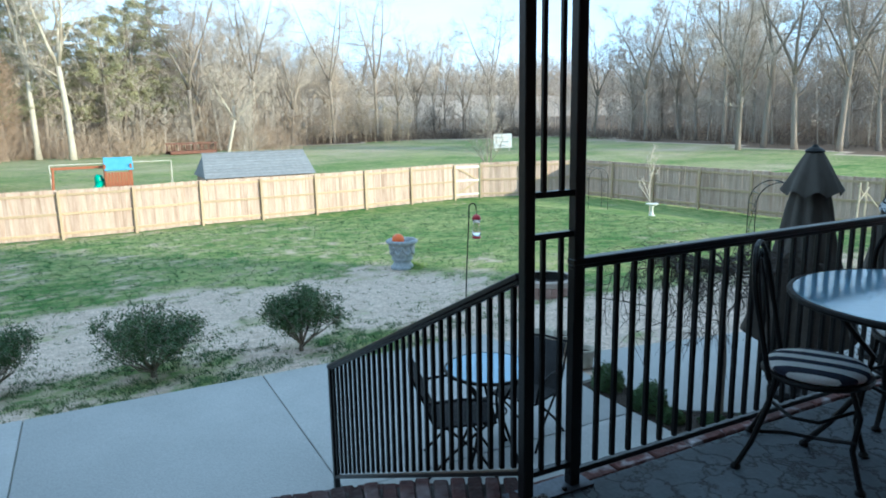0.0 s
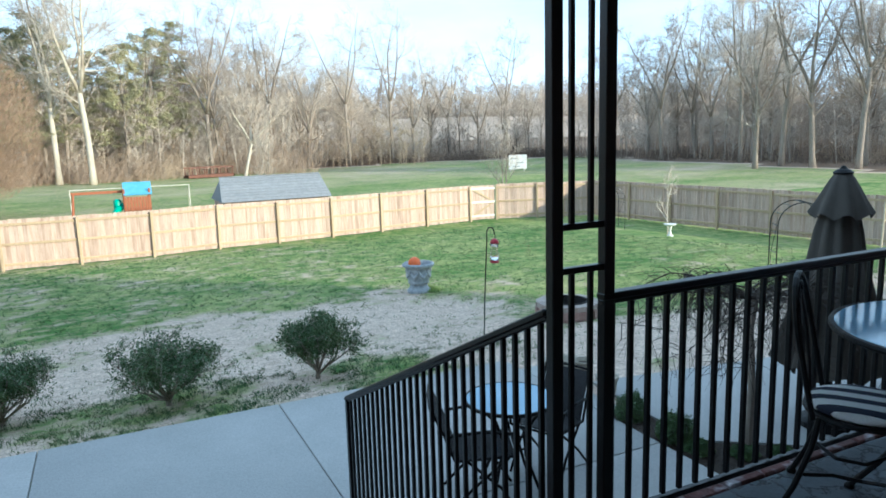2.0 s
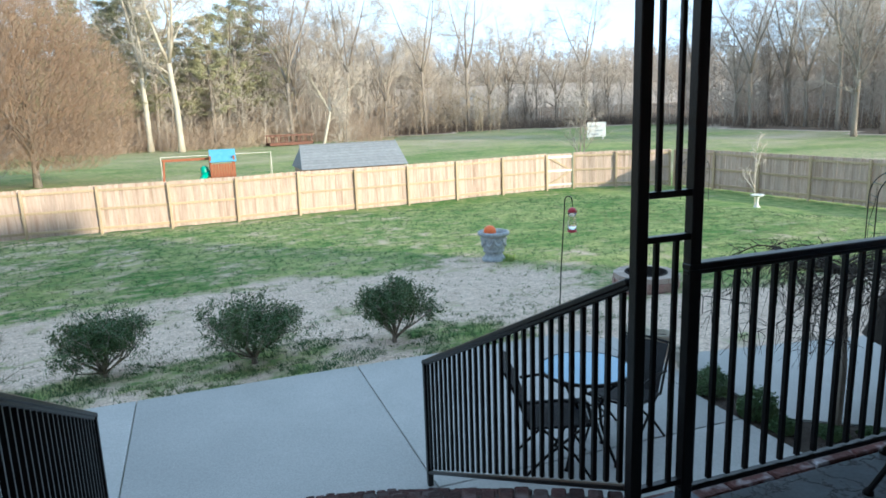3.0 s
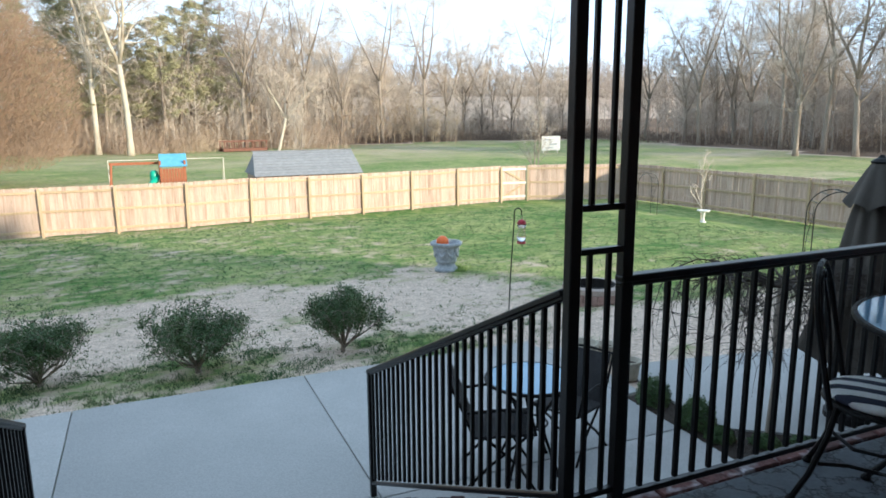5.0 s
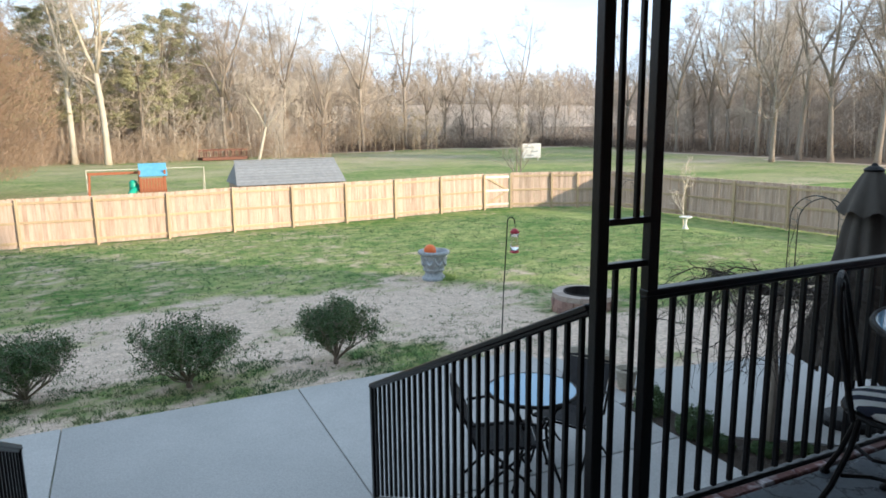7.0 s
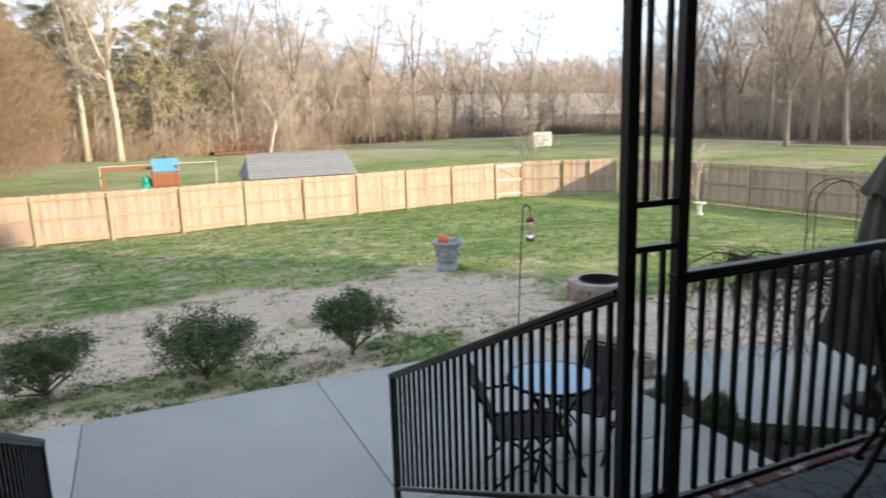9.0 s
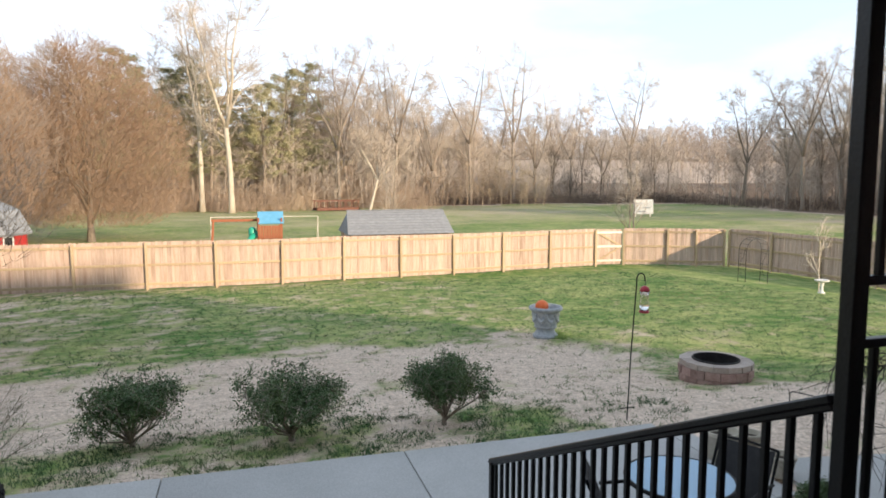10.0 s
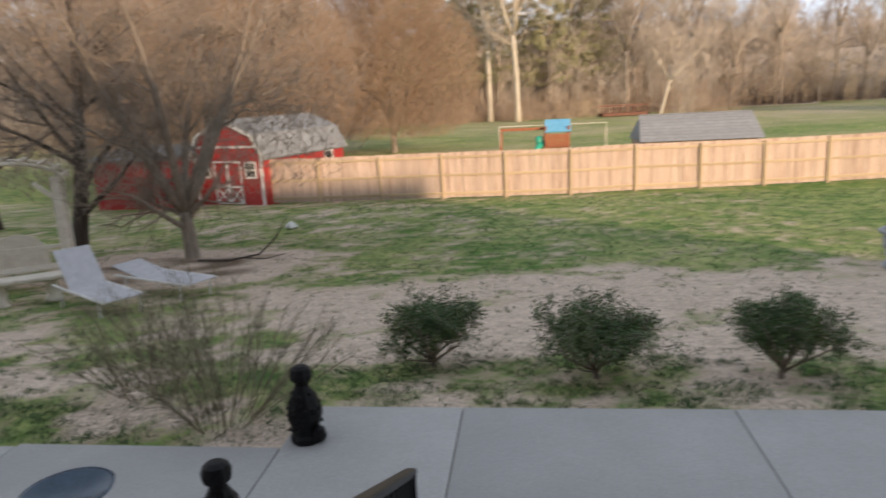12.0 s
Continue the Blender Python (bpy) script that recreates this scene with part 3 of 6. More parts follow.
stairs = tagged(new("stairs"), "worn red brick steps with a bowed front edge", "stairs", kind="structure")
stairs.empty_display_size = 0.1
RISE, GO = PZ / 7, 0.30
brick_me = Build().box((0, 0, 0), (0.0565, 0.2, 0.09), cham=0.006).mesh("brick", BRICK)
rng = random.Random(4)
for k in range(7):
    zt = PZ - RISE * k
    arc = [(x, bow(x) + GO * k - 0.02) for x in np.linspace(-0.62, 1.48, 13)]
    part("step_core", Build().prism([(-0.62, 2.001), *arc, (1.48, 2.001)], -0.1, zt - 0.012, "z"), MORTAR, stairs)
    for i in range(34):
        x = -0.588 + 0.0617 * i
        ob = part("brick", brick_me, None, stairs)
        turn = math.atan2(bow(x + 0.05) - bow(x - 0.05), 0.1)
        ob.matrix_local = pose(x, bow(x) + GO * k - 0.1 + rng.uniform(-0.008, 0.008), zt - 0.042 + rng.uniform(-0.006, 0.006), rng.uniform(-1.5, 1.5), rng.uniform(-1.5, 1.5), math.degrees(turn) + rng.uniform(-1.5, 1.5))
edge = tagged(new("trim_porch_edge"), "row of worn red bricks along the porch edge", "brick edging", kind="structure")
edge.empty_display_size = 0.1
edge_me = Build().box((0, 0, 0), (0.2, 0.098, 0.09), cham=0.007).mesh("brick", EDGEB)
for x0, x1 in ((1.5, 9.0), (-4.0, -0.64)):
    part("edge_core", Build().box(((x0 + x1) / 2, 2.09, PZ / 2 - 0.06), (x1 - x0, 0.085, PZ - 0.1)), MORTAR, edge)
    for i in range(int((x1 - x0) / 0.211)):
        ob = part("brick", edge_me, None, edge)
        ob.matrix_local = pose(x0 + 0.106 + 0.211 * i, 2.092 + rng.uniform(-0.005, 0.005), PZ - 0.044 + rng.uniform(-0.005, 0.005), rng.uniform(-1.5, 1.5), rng.uniform(-0.8, 0.8), rng.uniform(-0.8, 0.8))

# ---- iron post and rails ----
RAIL_Y = 2.045
post = thing("porch_post", pose(1.57, RAIL_Y, PZ), "black iron open lattice porch post with two rungs", "post")
for sx in (-0.11, 0.11):
    part("leg", Build().box((sx, 0, 1.245), (0.045, 0.045, 2.49), cham=0.004), BLACK, post)
base_plate = part("base_plate", Build().box((0, 0.004, 0.004), (0.36, 0.11, 0.008), cham=0.002), PLATE, post, "grey steel base plate")
for sx in (-0.05, 0.05):
    part("bolt", Build().lathe([(0.011, 0.008), (0.011, 0.015), (0.006, 0.018), (0.001, 0.018)], 6, (sx, -0.03, 0)), IRON, base_plate)
for sx in (-0.04, 0.04):
    part("bar", Build().box((sx, 0, 1.83), (0.018, 0.018, 1.32), cham=0.002), BLACK, post)
    part("bar", Build().box((sx, 0, 0.55), (0.018, 0.018, 0.90), cham=0.002), BLACK, post)
for z in (1.16, 1.01, 0.095):
    part("rung", Build().box((0, 0, z), (0.178, 0.028, 0.022), cham=0.002), BLACK, post)


def railing(name, a, c, foot_a, foot_c, n, label, newel):
    """A railing between two ends: top rail a to c, bottom rail foot_a to foot_c, n upright balusters between."""
    a, c, fa, fc = (Vector(p) for p in (a, c, foot_a, foot_c))
    o = Vector((a.x, a.y, min(fa.z, fc.z)))
    t = thing(name, Matrix.Translation(o), label, "railing")
    for nm, p, q, w, h in (("top_rail", a, c, 0.05, 0.026), ("top_channel", a - Vector((0, 0, 0.02)), c - Vector((0, 0, 0.02)), 0.03, 0.02), ("bottom_rail", fa, fc, 0.032, 0.024)):
        d = q - p
        rot = Matrix((d.normalized(), Vector((-d.y, d.x, 0)).normalized(), d.normalized().cross(Vector((-d.y, d.x, 0)).normalized()))).transposed()
        part(nm, Build().box((p + q) / 2 - o, (d.length, w, h), rot, 0.005), BLACK, t)
    for i in range(n):
        f = (i + 0.6) / (n + 0.2)
        p, q = fa.lerp(fc, f), a.lerp(c, f)
        part("baluster", Build().box((p + q) / 2 - o, (0.019, 0.019, (q - p).length - 0.04), None, 0.0015), BLACK, t)
    for p in newel:
        p = Vector(p)
        part("newel", Build().box(Vector((p.x, p.y, p.z / 2)) - o, (0.04, 0.04, p.z), None, 0.004), BLACK, t)
        part("newel_cap", Build().box(Vector((p.x, p.y, p.z + 0.006)) - o, (0.05, 0.05, 0.014), None, 0.004), BLACK, t)
    return t


railing("porch_railing", (1.655, RAIL_Y, 2.072), (8.3, RAIL_Y, 2.072), (1.655, RAIL_Y, PZ + 0.055), (8.3, RAIL_Y, PZ + 0.055), 77, "black iron porch railing with square balusters", ())
railing("stair_railing", (1.455, 2.07, 2.04), (1.455, 4.42, 0.93), (1.455, 2.07, PZ + 0.10), (1.455, 4.40, 0.105), 27, "black iron stair railing running down to the patio", ((1.455, 4.41, 0.915),))
railing("stair_railing", (-0.60, 2.07, 2.04), (-0.60, 4.37, 0.95), (-0.60, 2.07, PZ + 0.10), (-0.60, 4.35, 0.105), 27, "black iron stair railing on the far side of the steps", ((-0.60, 4.36, 0.935),))
railing("porch_railing", (-3.9, RAIL_Y, 2.072), (-0.74, RAIL_Y, 2.072), (-3.9, RAIL_Y, PZ + 0.055), (-0.74, RAIL_Y, PZ + 0.055), 37, "black iron porch railing with square balusters", ())
copy_thing(post, pose(-0.70, RAIL_Y, PZ))
for x in (8.3, -3.9):
    copy_thing(post, pose(x, RAIL_Y, PZ))

# door mat
mat_t = thing("doormat", pose(1.09, 1.725, PZ + 0.002, 0, 0, 0.5), "black doormat with a pale ribbed border and scrolls", "doormat")
part("mat_body", Build().box((0, 0, 0.005), (0.88, 0.58, 0.01), cham=0.003), MATB, mat_t)
for cx, cy, sx, sy in ((0, 0.268, 0.88, 0.044), (0, -0.268, 0.88, 0.044), (0.418, 0, 0.044, 0.58), (-0.418, 0, 0.044, 0.58)):
    rb = Build()
    n = int(max(sx, sy) / 0.016)
    for i in range(n):
        t = (i + 0.5) / n - 0.5
        rb.box((cx + (t * sx if sx > sy else 0), cy + (t * sy if sy > sx else 0), 0.0125), (0.009 if sx > sy else sx, 0.009 if sy > sx else sy, 0.005))
    part("border", rb, MATW, mat_t, "pale ribbed border")
for sgn in (-1, 1):
    sp = [(sgn * (0.16 + 0.09 * math.cos(a) * (1 - a / 12)), 0.05 + 0.09 * math.sin(a) * (1 - a / 12), 0.012) for a in np.linspace(0, 9, 40)]
    part("scroll", Build().tube(sp, 0.005, 5), MATW, mat_t, "pale scroll")

# ---- porch furniture ----
def striped_cloth():
    m = coat("striped_cushion", (0.76, 0.75, 0.72), (0.84, 0.83, 0.80), 10, 0.9, 0, 0.4, 200)
    nt = m.node_tree
    p = nt.nodes["Principled BSDF"]
    t = node(nt, "ShaderNodeTexCoord")
    s = node(nt, "ShaderNodeSeparateXYZ")
    nt.links.new(t.outputs["Object"], s.inputs[0])
    w = node(nt, "ShaderNodeMath")
    w.operation = 'MULTIPLY_ADD'
    nt.links.new(s.outputs[0], w.inputs[0])
    w.inputs[1].default_value, w.inputs[2].default_value = 10.5, 10.22
    fr = node(nt, "ShaderNodeMath")
    fr.operation = 'FRACT'
    nt.links.new(w.outputs[0], fr.inputs[0])
    gt = node(nt, "ShaderNodeMath")
    gt.operation = 'GREATER_THAN'
    gt.inputs[1].default_value = 0.52
    nt.links.new(fr.outputs[0], gt.inputs[0])
    mx = node(nt, "ShaderNodeMixRGB", Color2=(0.022, 0.027, 0.05, 1))
    nt.links.new(gt.outputs[0], mx.inputs[0])
    nt.links.new(p.inputs["Base Color"].links[0].from_socket, mx.inputs[1])
    nt.links.new(mx.outputs[0], p.inputs["Base Color"])
    return m


STRIPE = striped_cloth()


def iron_chair(m):
    """A wrought iron bistro chair; it faces -y."""
    t = thing("iron_chair", m, "black wrought iron chair with navy and cream striped cushion", "chair", "chairs round the porch table")
    part("seat_frame", Build().tube([(0.195 * math.cos(a), 0.195 * math.sin(a), 0.40) for a in np.linspace(0, 2 * math.pi, 29)], 0.011, 6), IRON, t)
    part("seat_plate", Build().lathe([(0.19, 0.395), (0.19, 0.403)], 24), IRON, t)
    part("cushion", Build().lathe([(0.165, 0.405), (0.183, 0.412), (0.189, 0.424), (0.183, 0.436), (0.15, 0.446), (0.09, 0.451), (0.01, 0.452)], 28), STRIPE, t, "navy and cream striped round cushion", True)
    for sx in (-1, 1):
        leg = [(sx * 0.15, 0.13, 0.40), (sx * 0.16, 0.15, 0.28), (sx * 0.175, 0.2, 0.12), (sx * 0.19, 0.25, 0.012)]
        part("leg", Build().tube(leg, 0.0115, 7), IRON, t)
        part("foot", Build().lathe([(0.006, 0), (0.02, 0.001), (0.02, 0.012), (0.008, 0.026)], 10, (sx * 0.19, 0.25, 0)), IRON, t)
        leg = [(sx * 0.14, -0.13, 0.40), (sx * 0.165, -0.165, 0.30), (sx * 0.15, -0.15, 0.16), (sx * 0.175, -0.19, 0.012)]
        part("leg", Build().tube(leg, 0.0115, 7), IRON, t)
        part("foot", Build().lathe([(0.006, 0), (0.02, 0.001), (0.02, 0.012), (0.008, 0.026)], 10, (sx * 0.175, -0.19, 0)), IRON, t)
        st = [(sx * 0.17, -0.16, 0.2), (sx * 0.08, -0.02, 0.15), (sx * 0.08, 0.08, 0.15), (sx * 0.168, 0.17, 0.17)]
        part("stretcher", Build().tube(st, 0.008, 6), IRON, t)
    arc = [(-0.185, 0.15, 0.40), (-0.19, 0.19, 0.6)] + [(-0.19 * math.cos(a), 0.215 + 0.03 * math.sin(a), 0.72 + 0.19 * math.sin(a)) for a in np.linspace(0, math.pi, 14)] + [(0.19, 0.19, 0.6), (0.185, 0.15, 0.40)]
    part("back_frame", Build().tube(arc, 0.0115, 7), IRON, t)
    for sx in (-1, 1):
        sp = [(sx * (0.02 + 0.07 * math.sin(u * 3.1)), 0.18 + 0.055 * u, 0.42 + 0.42 * u) for u in np.linspace(0, 1, 14)]
        part("back_scroll", Build().tube(sp, 0.008, 6), IRON, t)
    part("back_ring", Build().tube([(0.05 * math.cos(a), 0.235, 0.82 + 0.06 * math.sin(a)) for a in np.linspace(0, 2 * math.pi, 17)], 0.007, 6), IRON, t)
    return t


def round_table(name, m, r, h, label, group=""):
    t = thing(name, m, label, "table", group)
    top = part("glass_top", Build().lathe([(r - 0.012, h - 0.012), (r - 0.004, h - 0.009), (r - 0.004, h - 0.003), (r - 0.012, h)], 48), GLASS, t, "pebbled glass top")
    part("rim", Build().tube([(r * math.cos(a), r * math.sin(a), h - 0.012) for a in np.linspace(0, 2 * math.pi, 49)], 0.014, 8), IRON, t, "black metal rim")
    part("ring", Build().tube([(r * 0.42 * math.cos(a), r * 0.42 * math.sin(a), h * 0.5) for a in np.linspace(0, 2 * math.pi, 25)], 0.008, 6), IRON, t)
    for k in range(4):
        a = k * math.pi / 2 + 0.5
        prof = [(r * 0.94, h - 0.03), (r * 0.62, h - 0.12), (r * 0.36, h * 0.62), (r * 0.40, h * 0.42), (r * 0.62, h * 0.18), (r * 0.80, 0.012)]
        part("leg", Build().tube([(q * math.cos(a), q * math.sin(a), z) for q, z in prof], 0.012, 7), IRON, t)
        part("foot", Build().lathe([(0.01, 0), (0.02, 0.001), (0.02, 0.012), (0.01, 0.022)], 10, (r * 0.8 * math.cos(a), r * 0.8 * math.sin(a), 0)), IRON, t)
    return t


round_table("porch_table", pose(2.95, 1.46, PZ), 0.5, 0.72, "round glass table with black wrought iron legs")
chair = iron_chair(pose(2.63, 1.70, PZ, 0, 0, 30))
copy_thing(chair, pose(3.42, 1.72, PZ, 0, 0, -52))

# ---- patio furniture ----
round_table("patio_table", pose(2.67, 4.33, 0), 0.33, 0.72, "small round glass patio table with black legs")


def sling_chair(m):
    """A black sling chair; it faces -y."""
    t = thing("sling_chair", m, "black metal patio chair with dark mesh sling", "chair", "chairs round the patio table")
    part("seat", Build().prism([(-0.22, 0.435), (0.0, 0.415), (0.20, 0.405), (0.20, 0.412), (0.0, 0.422), (-0.22, 0.443)], -0.21, 0.21, "x"), SLING, t, "dark mesh seat")
    part("backrest", Build().prism([(0.20, 0.41), (0.27, 0.60), (0.36, 0.80), (0.352, 0.803), (0.262, 0.603), (0.192, 0.413)], -0.20, 0.20, "x"), SLING, t, "dark mesh back")
    for sx in (-0.22, 0.22):
        part("side_frame", Build().tube([(sx, -0.24, 0.43), (sx, 0.0, 0.415), (sx, 0.20, 0.405), (sx, 0.27, 0.60), (sx, 0.365, 0.81)], 0.011, 7), IRON, t)
        part("leg", Build().tube([(sx * 1.02, 0.12, 0.41), (sx * 1.05, -0.12, 0.2), (sx * 1.06, -0.25, 0.0)], 0.011, 7), IRON, t)
        part("leg", Build().tube([(sx * 1.02, -0.18, 0.42), (sx * 1.05, 0.08, 0.2), (sx * 1.06, 0.27, 0.0)], 0.011, 7), IRON, t)
        part("armrest", Build().tube([(sx * 1.08, 0.25, 0.60), (sx * 1.14, 0.0, 0.63), (sx * 1.14, -0.2, 0.61), (sx * 1.05, -0.24, 0.43)], 0.012, 7), IRON, t)
    part("top_bar", Build().tube([(-0.22, 0.365, 0.81), (0, 0.372, 0.822), (0.22, 0.365, 0.81)], 0.011, 7), IRON, t)
    part("front_bar", Build().tube([(-0.22, -0.24, 0.43), (0.22, -0.24, 0.43)], 0.011, 7), IRON, t)
    return t


sc = sling_chair(pose(2.40, 4.30, 0, 0, 0, 66))
copy_thing(sc, pose(3.1, 4.45, 0, 0, 0, -64) @ Matrix.Diagonal((0.93, 0.93, 0.93, 1)))


def umbrella(name, m, h, cloth, label, cap, wide=1.0):
    t = thing(name, m, label, "umbrella")
    part("base", Build().lathe([(0.24, 0.0), (0.24, 0.05), (0.2, 0.075), (0.05, 0.09), (0.035, 0.3)], 24), IRON, t, "round dark base")
    part("pole", Build().tube([(0, 0, 0.06), (0, 0, h - 0.02)], 0.02, 8), IRON, t)
    n, prof = 64, [(0.40, 0.55), (0.36, 0.75), (0.305, 1.0), (0.25, 1.25), (0.195, 1.5), (0.16, 1.75), (0.11, 2.0 * h / 2.27), (0.05, h - 0.06)]
    vs, fs = [], []
    for i, (r, z) in enumerate(prof):
        r *= wide
        for k in range(n):
            a = 2 * math.pi * k / n
            fold = 1 + (0.17 - 0.012 * i) * math.cos(8 * a + 0.3 * i * 0.5) + 0.05 * math.cos(13 * a + i * 0.4) + 0.06 * math.cos(3 * a + 1)
            vs.append((r * fold * math.cos(a), r * fold * math.sin(a), z + 0.06 * math.cos(8 * a) * (i == 0)))
    for i in range(len(prof) - 1):
        for k in range(n):
            fs.append((i * n + k, i * n + (k + 1) % n, (i + 1) * n + (k + 1) % n, (i + 1) * n + k))
    c = Build()
    c.add(vs, fs)
    part("canopy", c, cloth, t, "folded hanging canopy", True)
    vs, fs = [], []
    prof = [(0.225 * wide, h - 0.38), (0.175 * wide, h - 0.26), (0.125 * wide, h - 0.15), (0.085 * wide, h - 0.07), (0.06 * wide, h - 0.03)]
    for i, (r, z) in enumerate(prof):
        for k in range(n):
            a = 2 * math.pi * k / n
            fold = 1 + (0.075 - 0.012 * i) * math.cos(8 * a)
            vs.append((r * fold * math.cos(a), r * fold * math.sin(a), z + 0.025 * math.cos(8 * a) * (i == 0)))
    for i in range(len(prof) - 1):
        for k in range(n):
            fs.append((i * n + k, i * n + (k + 1) % n, (i + 1) * n + (k + 1) % n, (i + 1) * n + k))
    c = Build()
    c.add(vs, fs)
    part("vent_canopy", c, cap, t, "flared top tier", True)
    part("finial", Build().lathe([(0.075, h - 0.035), (0.08, h - 0.02), (0.055, h), (0.03, h + 0.012), (0.012, h + 0.035)], 20), IRON, t)
    return t


umbrella("patio_umbrella", pose(5.72, 3.9, 0), 2.27, CLOTH, "closed dark taupe patio umbrella with two tiers", CLOTH, 1.07)
umbrella("patio_umbrella", pose(7.42, 4.09, 0, 0, 0, 15), 1.95, CLOTH, "closed black umbrella with black and white printed top", PRINT, 0.78)

# ---- fences ----
def fence_y(x):
    return 27.65 + 1.95 * smooth(-1, 17, x) - 1.75 * smooth(16.6, 22.4, x) * 1.15


picket_me = Build().prism([(-0.0705, 0.05), (0.0705, 0.05), (0.0705, 1.74), (0.046, 1.775), (-0.046, 1.775), (-0.0705, 1.74)], 0.0, 0.016).mesh("picket", CEDAR)
post_me = Build().box((0, 0, 0.9), (0.09, 0.09, 1.8), cham=0.006).mesh("fence_post", POSTW)


def fence_run(t, pts):
    """Posts at pts, three rails and a row of pickets behind each bay; the house side shows posts and rails."""
    frng = random.Random(7)
    for i, p in enumerate(pts):
        ob = part("fence_post", post_me, None, t)
        ob.matrix_local = pose(p[0], p[1], land(*p) - 0.06 + frng.uniform(-0.03, 0.03), frng.uniform(-0.6, 0.6), frng.uniform(-0.6, 0.6), math.degrees(math.atan2(pts[min(i + 1, len(pts) - 1)][1] - pts[max(i - 1, 0)][1], pts[min(i + 1, len(pts) - 1)][0] - pts[max(i - 1, 0)][0])))
    for p, q in zip(pts, pts[1:]):
        a, c = Vector((*p, land(*p))), Vector((*q, land(*q)))
        d = c - a
        yaw = math.atan2(d.y, d.x)
        side = Vector((-math.sin(yaw), math.cos(yaw), 0))
        for z in (0.22, 0.92, 1.60):
            e = (a + c) / 2 + Vector((0, 0, z)) + side * 0.045
            rot = Matrix.Rotation(yaw, 3, 'Z') @ Matrix.Rotation(-math.atan2(d.z, math.hypot(d.x, d.y)), 3, 'Y')
            part("rail", Build().box((0, 0, 0), (d.length, 0.038, 0.088), None, 0.003), POSTW, t).matrix_local = Matrix.Translation(e) @ rot.to_4x4()
        n = max(1, round(math.hypot(d.x, d.y) / 0.144))
        for i in range(n):
            e = a.lerp(c, (i + 0.5) / n) + side * 0.066
            part("picket", picket_me, None, t).matrix_local = Matrix.LocRotScale(e + Vector((0, 0, frng.uniform(-0.012, 0.012))), Euler((0, frng.uniform(-0.004, 0.004), yaw)), (frng.uniform(0.985, 1.015), 1, 1))


front_fence = tagged(new("wooden_fence"), "new pine privacy fence with posts and rails showing", "fence")
front_fence.empty_display_size = 0.1
fence_run(front_fence, [(-10.55 + 2.414 * i, fence_y(-10.55 + 2.414 * i)) for i in range(12)])
fence_run(front_fence, [(17.42, fence_y(17.42)), (19.3, fence_y(19.3)), (20.45, fence_y(20.45)), (21.65, fence_y(21.65))])
side_fence = tagged(new("wooden_fence"), "pine privacy fence in shade running back towards the house", "fence")
side_fence.empty_display_size = 0.1
fence_run(side_fence, [(21.85 + 0.31 * i, fence_y(21.65) - 0.05 - 2.33 * i) for i in range(10)])
gx0, gx1 = 16.06, 17.36
gate = thing("gate", Matrix.Translation((gx0, fence_y(16.7), land(16.7, 29))) @ Matrix.Rotation(math.atan2(fence_y(gx1) - fence_y(gx0), gx1 - gx0), 4, 'Z'), "pale whitewashed board gate with diagonal braces", "gate")
for i in range(9):
    part("board", Build().box((0.07 + i * 0.144, 0.05, 0.9), (0.138, 0.016, 1.66), cham=0.003), CEDAR, gate)
for z in (0.25, 0.92, 1.58):
    part("rail", Build().box((0.65, 0.02, z), (1.28, 0.036, 0.1), cham=0.003), GATEW, gate)
for z0 in (0.25, 0.92):
    d = Vector((1.2, 0, 0.66))
    part("brace", Build().box((0.65, 0.018, z0 + 0.33), (d.length, 0.03, 0.09), Matrix.Rotation(math.atan2(0.66, 1.2) * (1 if z0 > 0.5 else -1), 3, 'Y'), 0.003), POSTW, gate)

# ---- red barn ----
barn = thing("barn_shed", pose(-10.25, 27.3, -1.5, 0, 0, -19), "red barn-style shed with gambrel roof and white trim", "shed")
W, D = 3.5, 5.6
gam = [(0, 0), (0, 2.0), (-0.38, 2.72), (-W / 2, 3.3), (-W + 0.38, 2.72), (-W, 2.0), (-W, 0)]
part("wall", Build().prism(gam, 0.0, D), REDP, barn, "red vertical board walls")
roofline = [(0.16, 1.88), (-0.34, 2.80), (-W / 2, 3.40), (-W + 0.34, 2.80), (-W - 0.16, 1.88), (-W - 0.12, 1.80), (-W + 0.42, 2.72), (-W / 2, 3.305), (-0.42, 2.72), (0.12, 1.80)]
part("roof", Build().prism(roofline, -0.12, D + 0.12), SHINGLE, barn, "grey shingled gambrel roof")
for p, q in zip(roofline[:4], roofline[1:5]):
    d = Vector((q[0] - p[0], 0, q[1] - p[1]))
    part("rake_trim", Build().box(((p[0] + q[0]) / 2, -0.14, (p[1] + q[1]) / 2 - 0.05), (d.length, 0.03, 0.12), Matrix.Rotation(-math.atan2(d.z, d.x), 3, 'Y'), 0.004), WHITEP, barn, "white roof trim")
part("gable_trim", Build().box((-W / 2, -0.015, 2.32), (W - 0.5, 0.03, 0.1), cham=0.004), WHITEP, barn, "white trim board")
for x in (-0.06, -W + 0.06):
    part("corner_trim", Build().box((x, -0.012, 0.98), (0.14, 0.03, 1.9), cham=0.004), WHITEP, barn, "white corner board")
door = part("door", Build().box((-1.75, -0.02, 0.92), (1.36, 0.04, 1.72), cham=0.005), REDP, barn, "red double door with white braces")
for x in (-2.42, -1.78, -1.72, -1.08):
    part("door_trim", Build().box((x, -0.05, 0.92), (0.08, 0.025, 1.72), cham=0.003), WHITEP, door)
for z in (0.1, 0.75, 1.74):
    part("door_trim", Build().box((-1.75, -0.052, z), (1.4, 0.025, 0.08), cham=0.003), WHITEP, door)
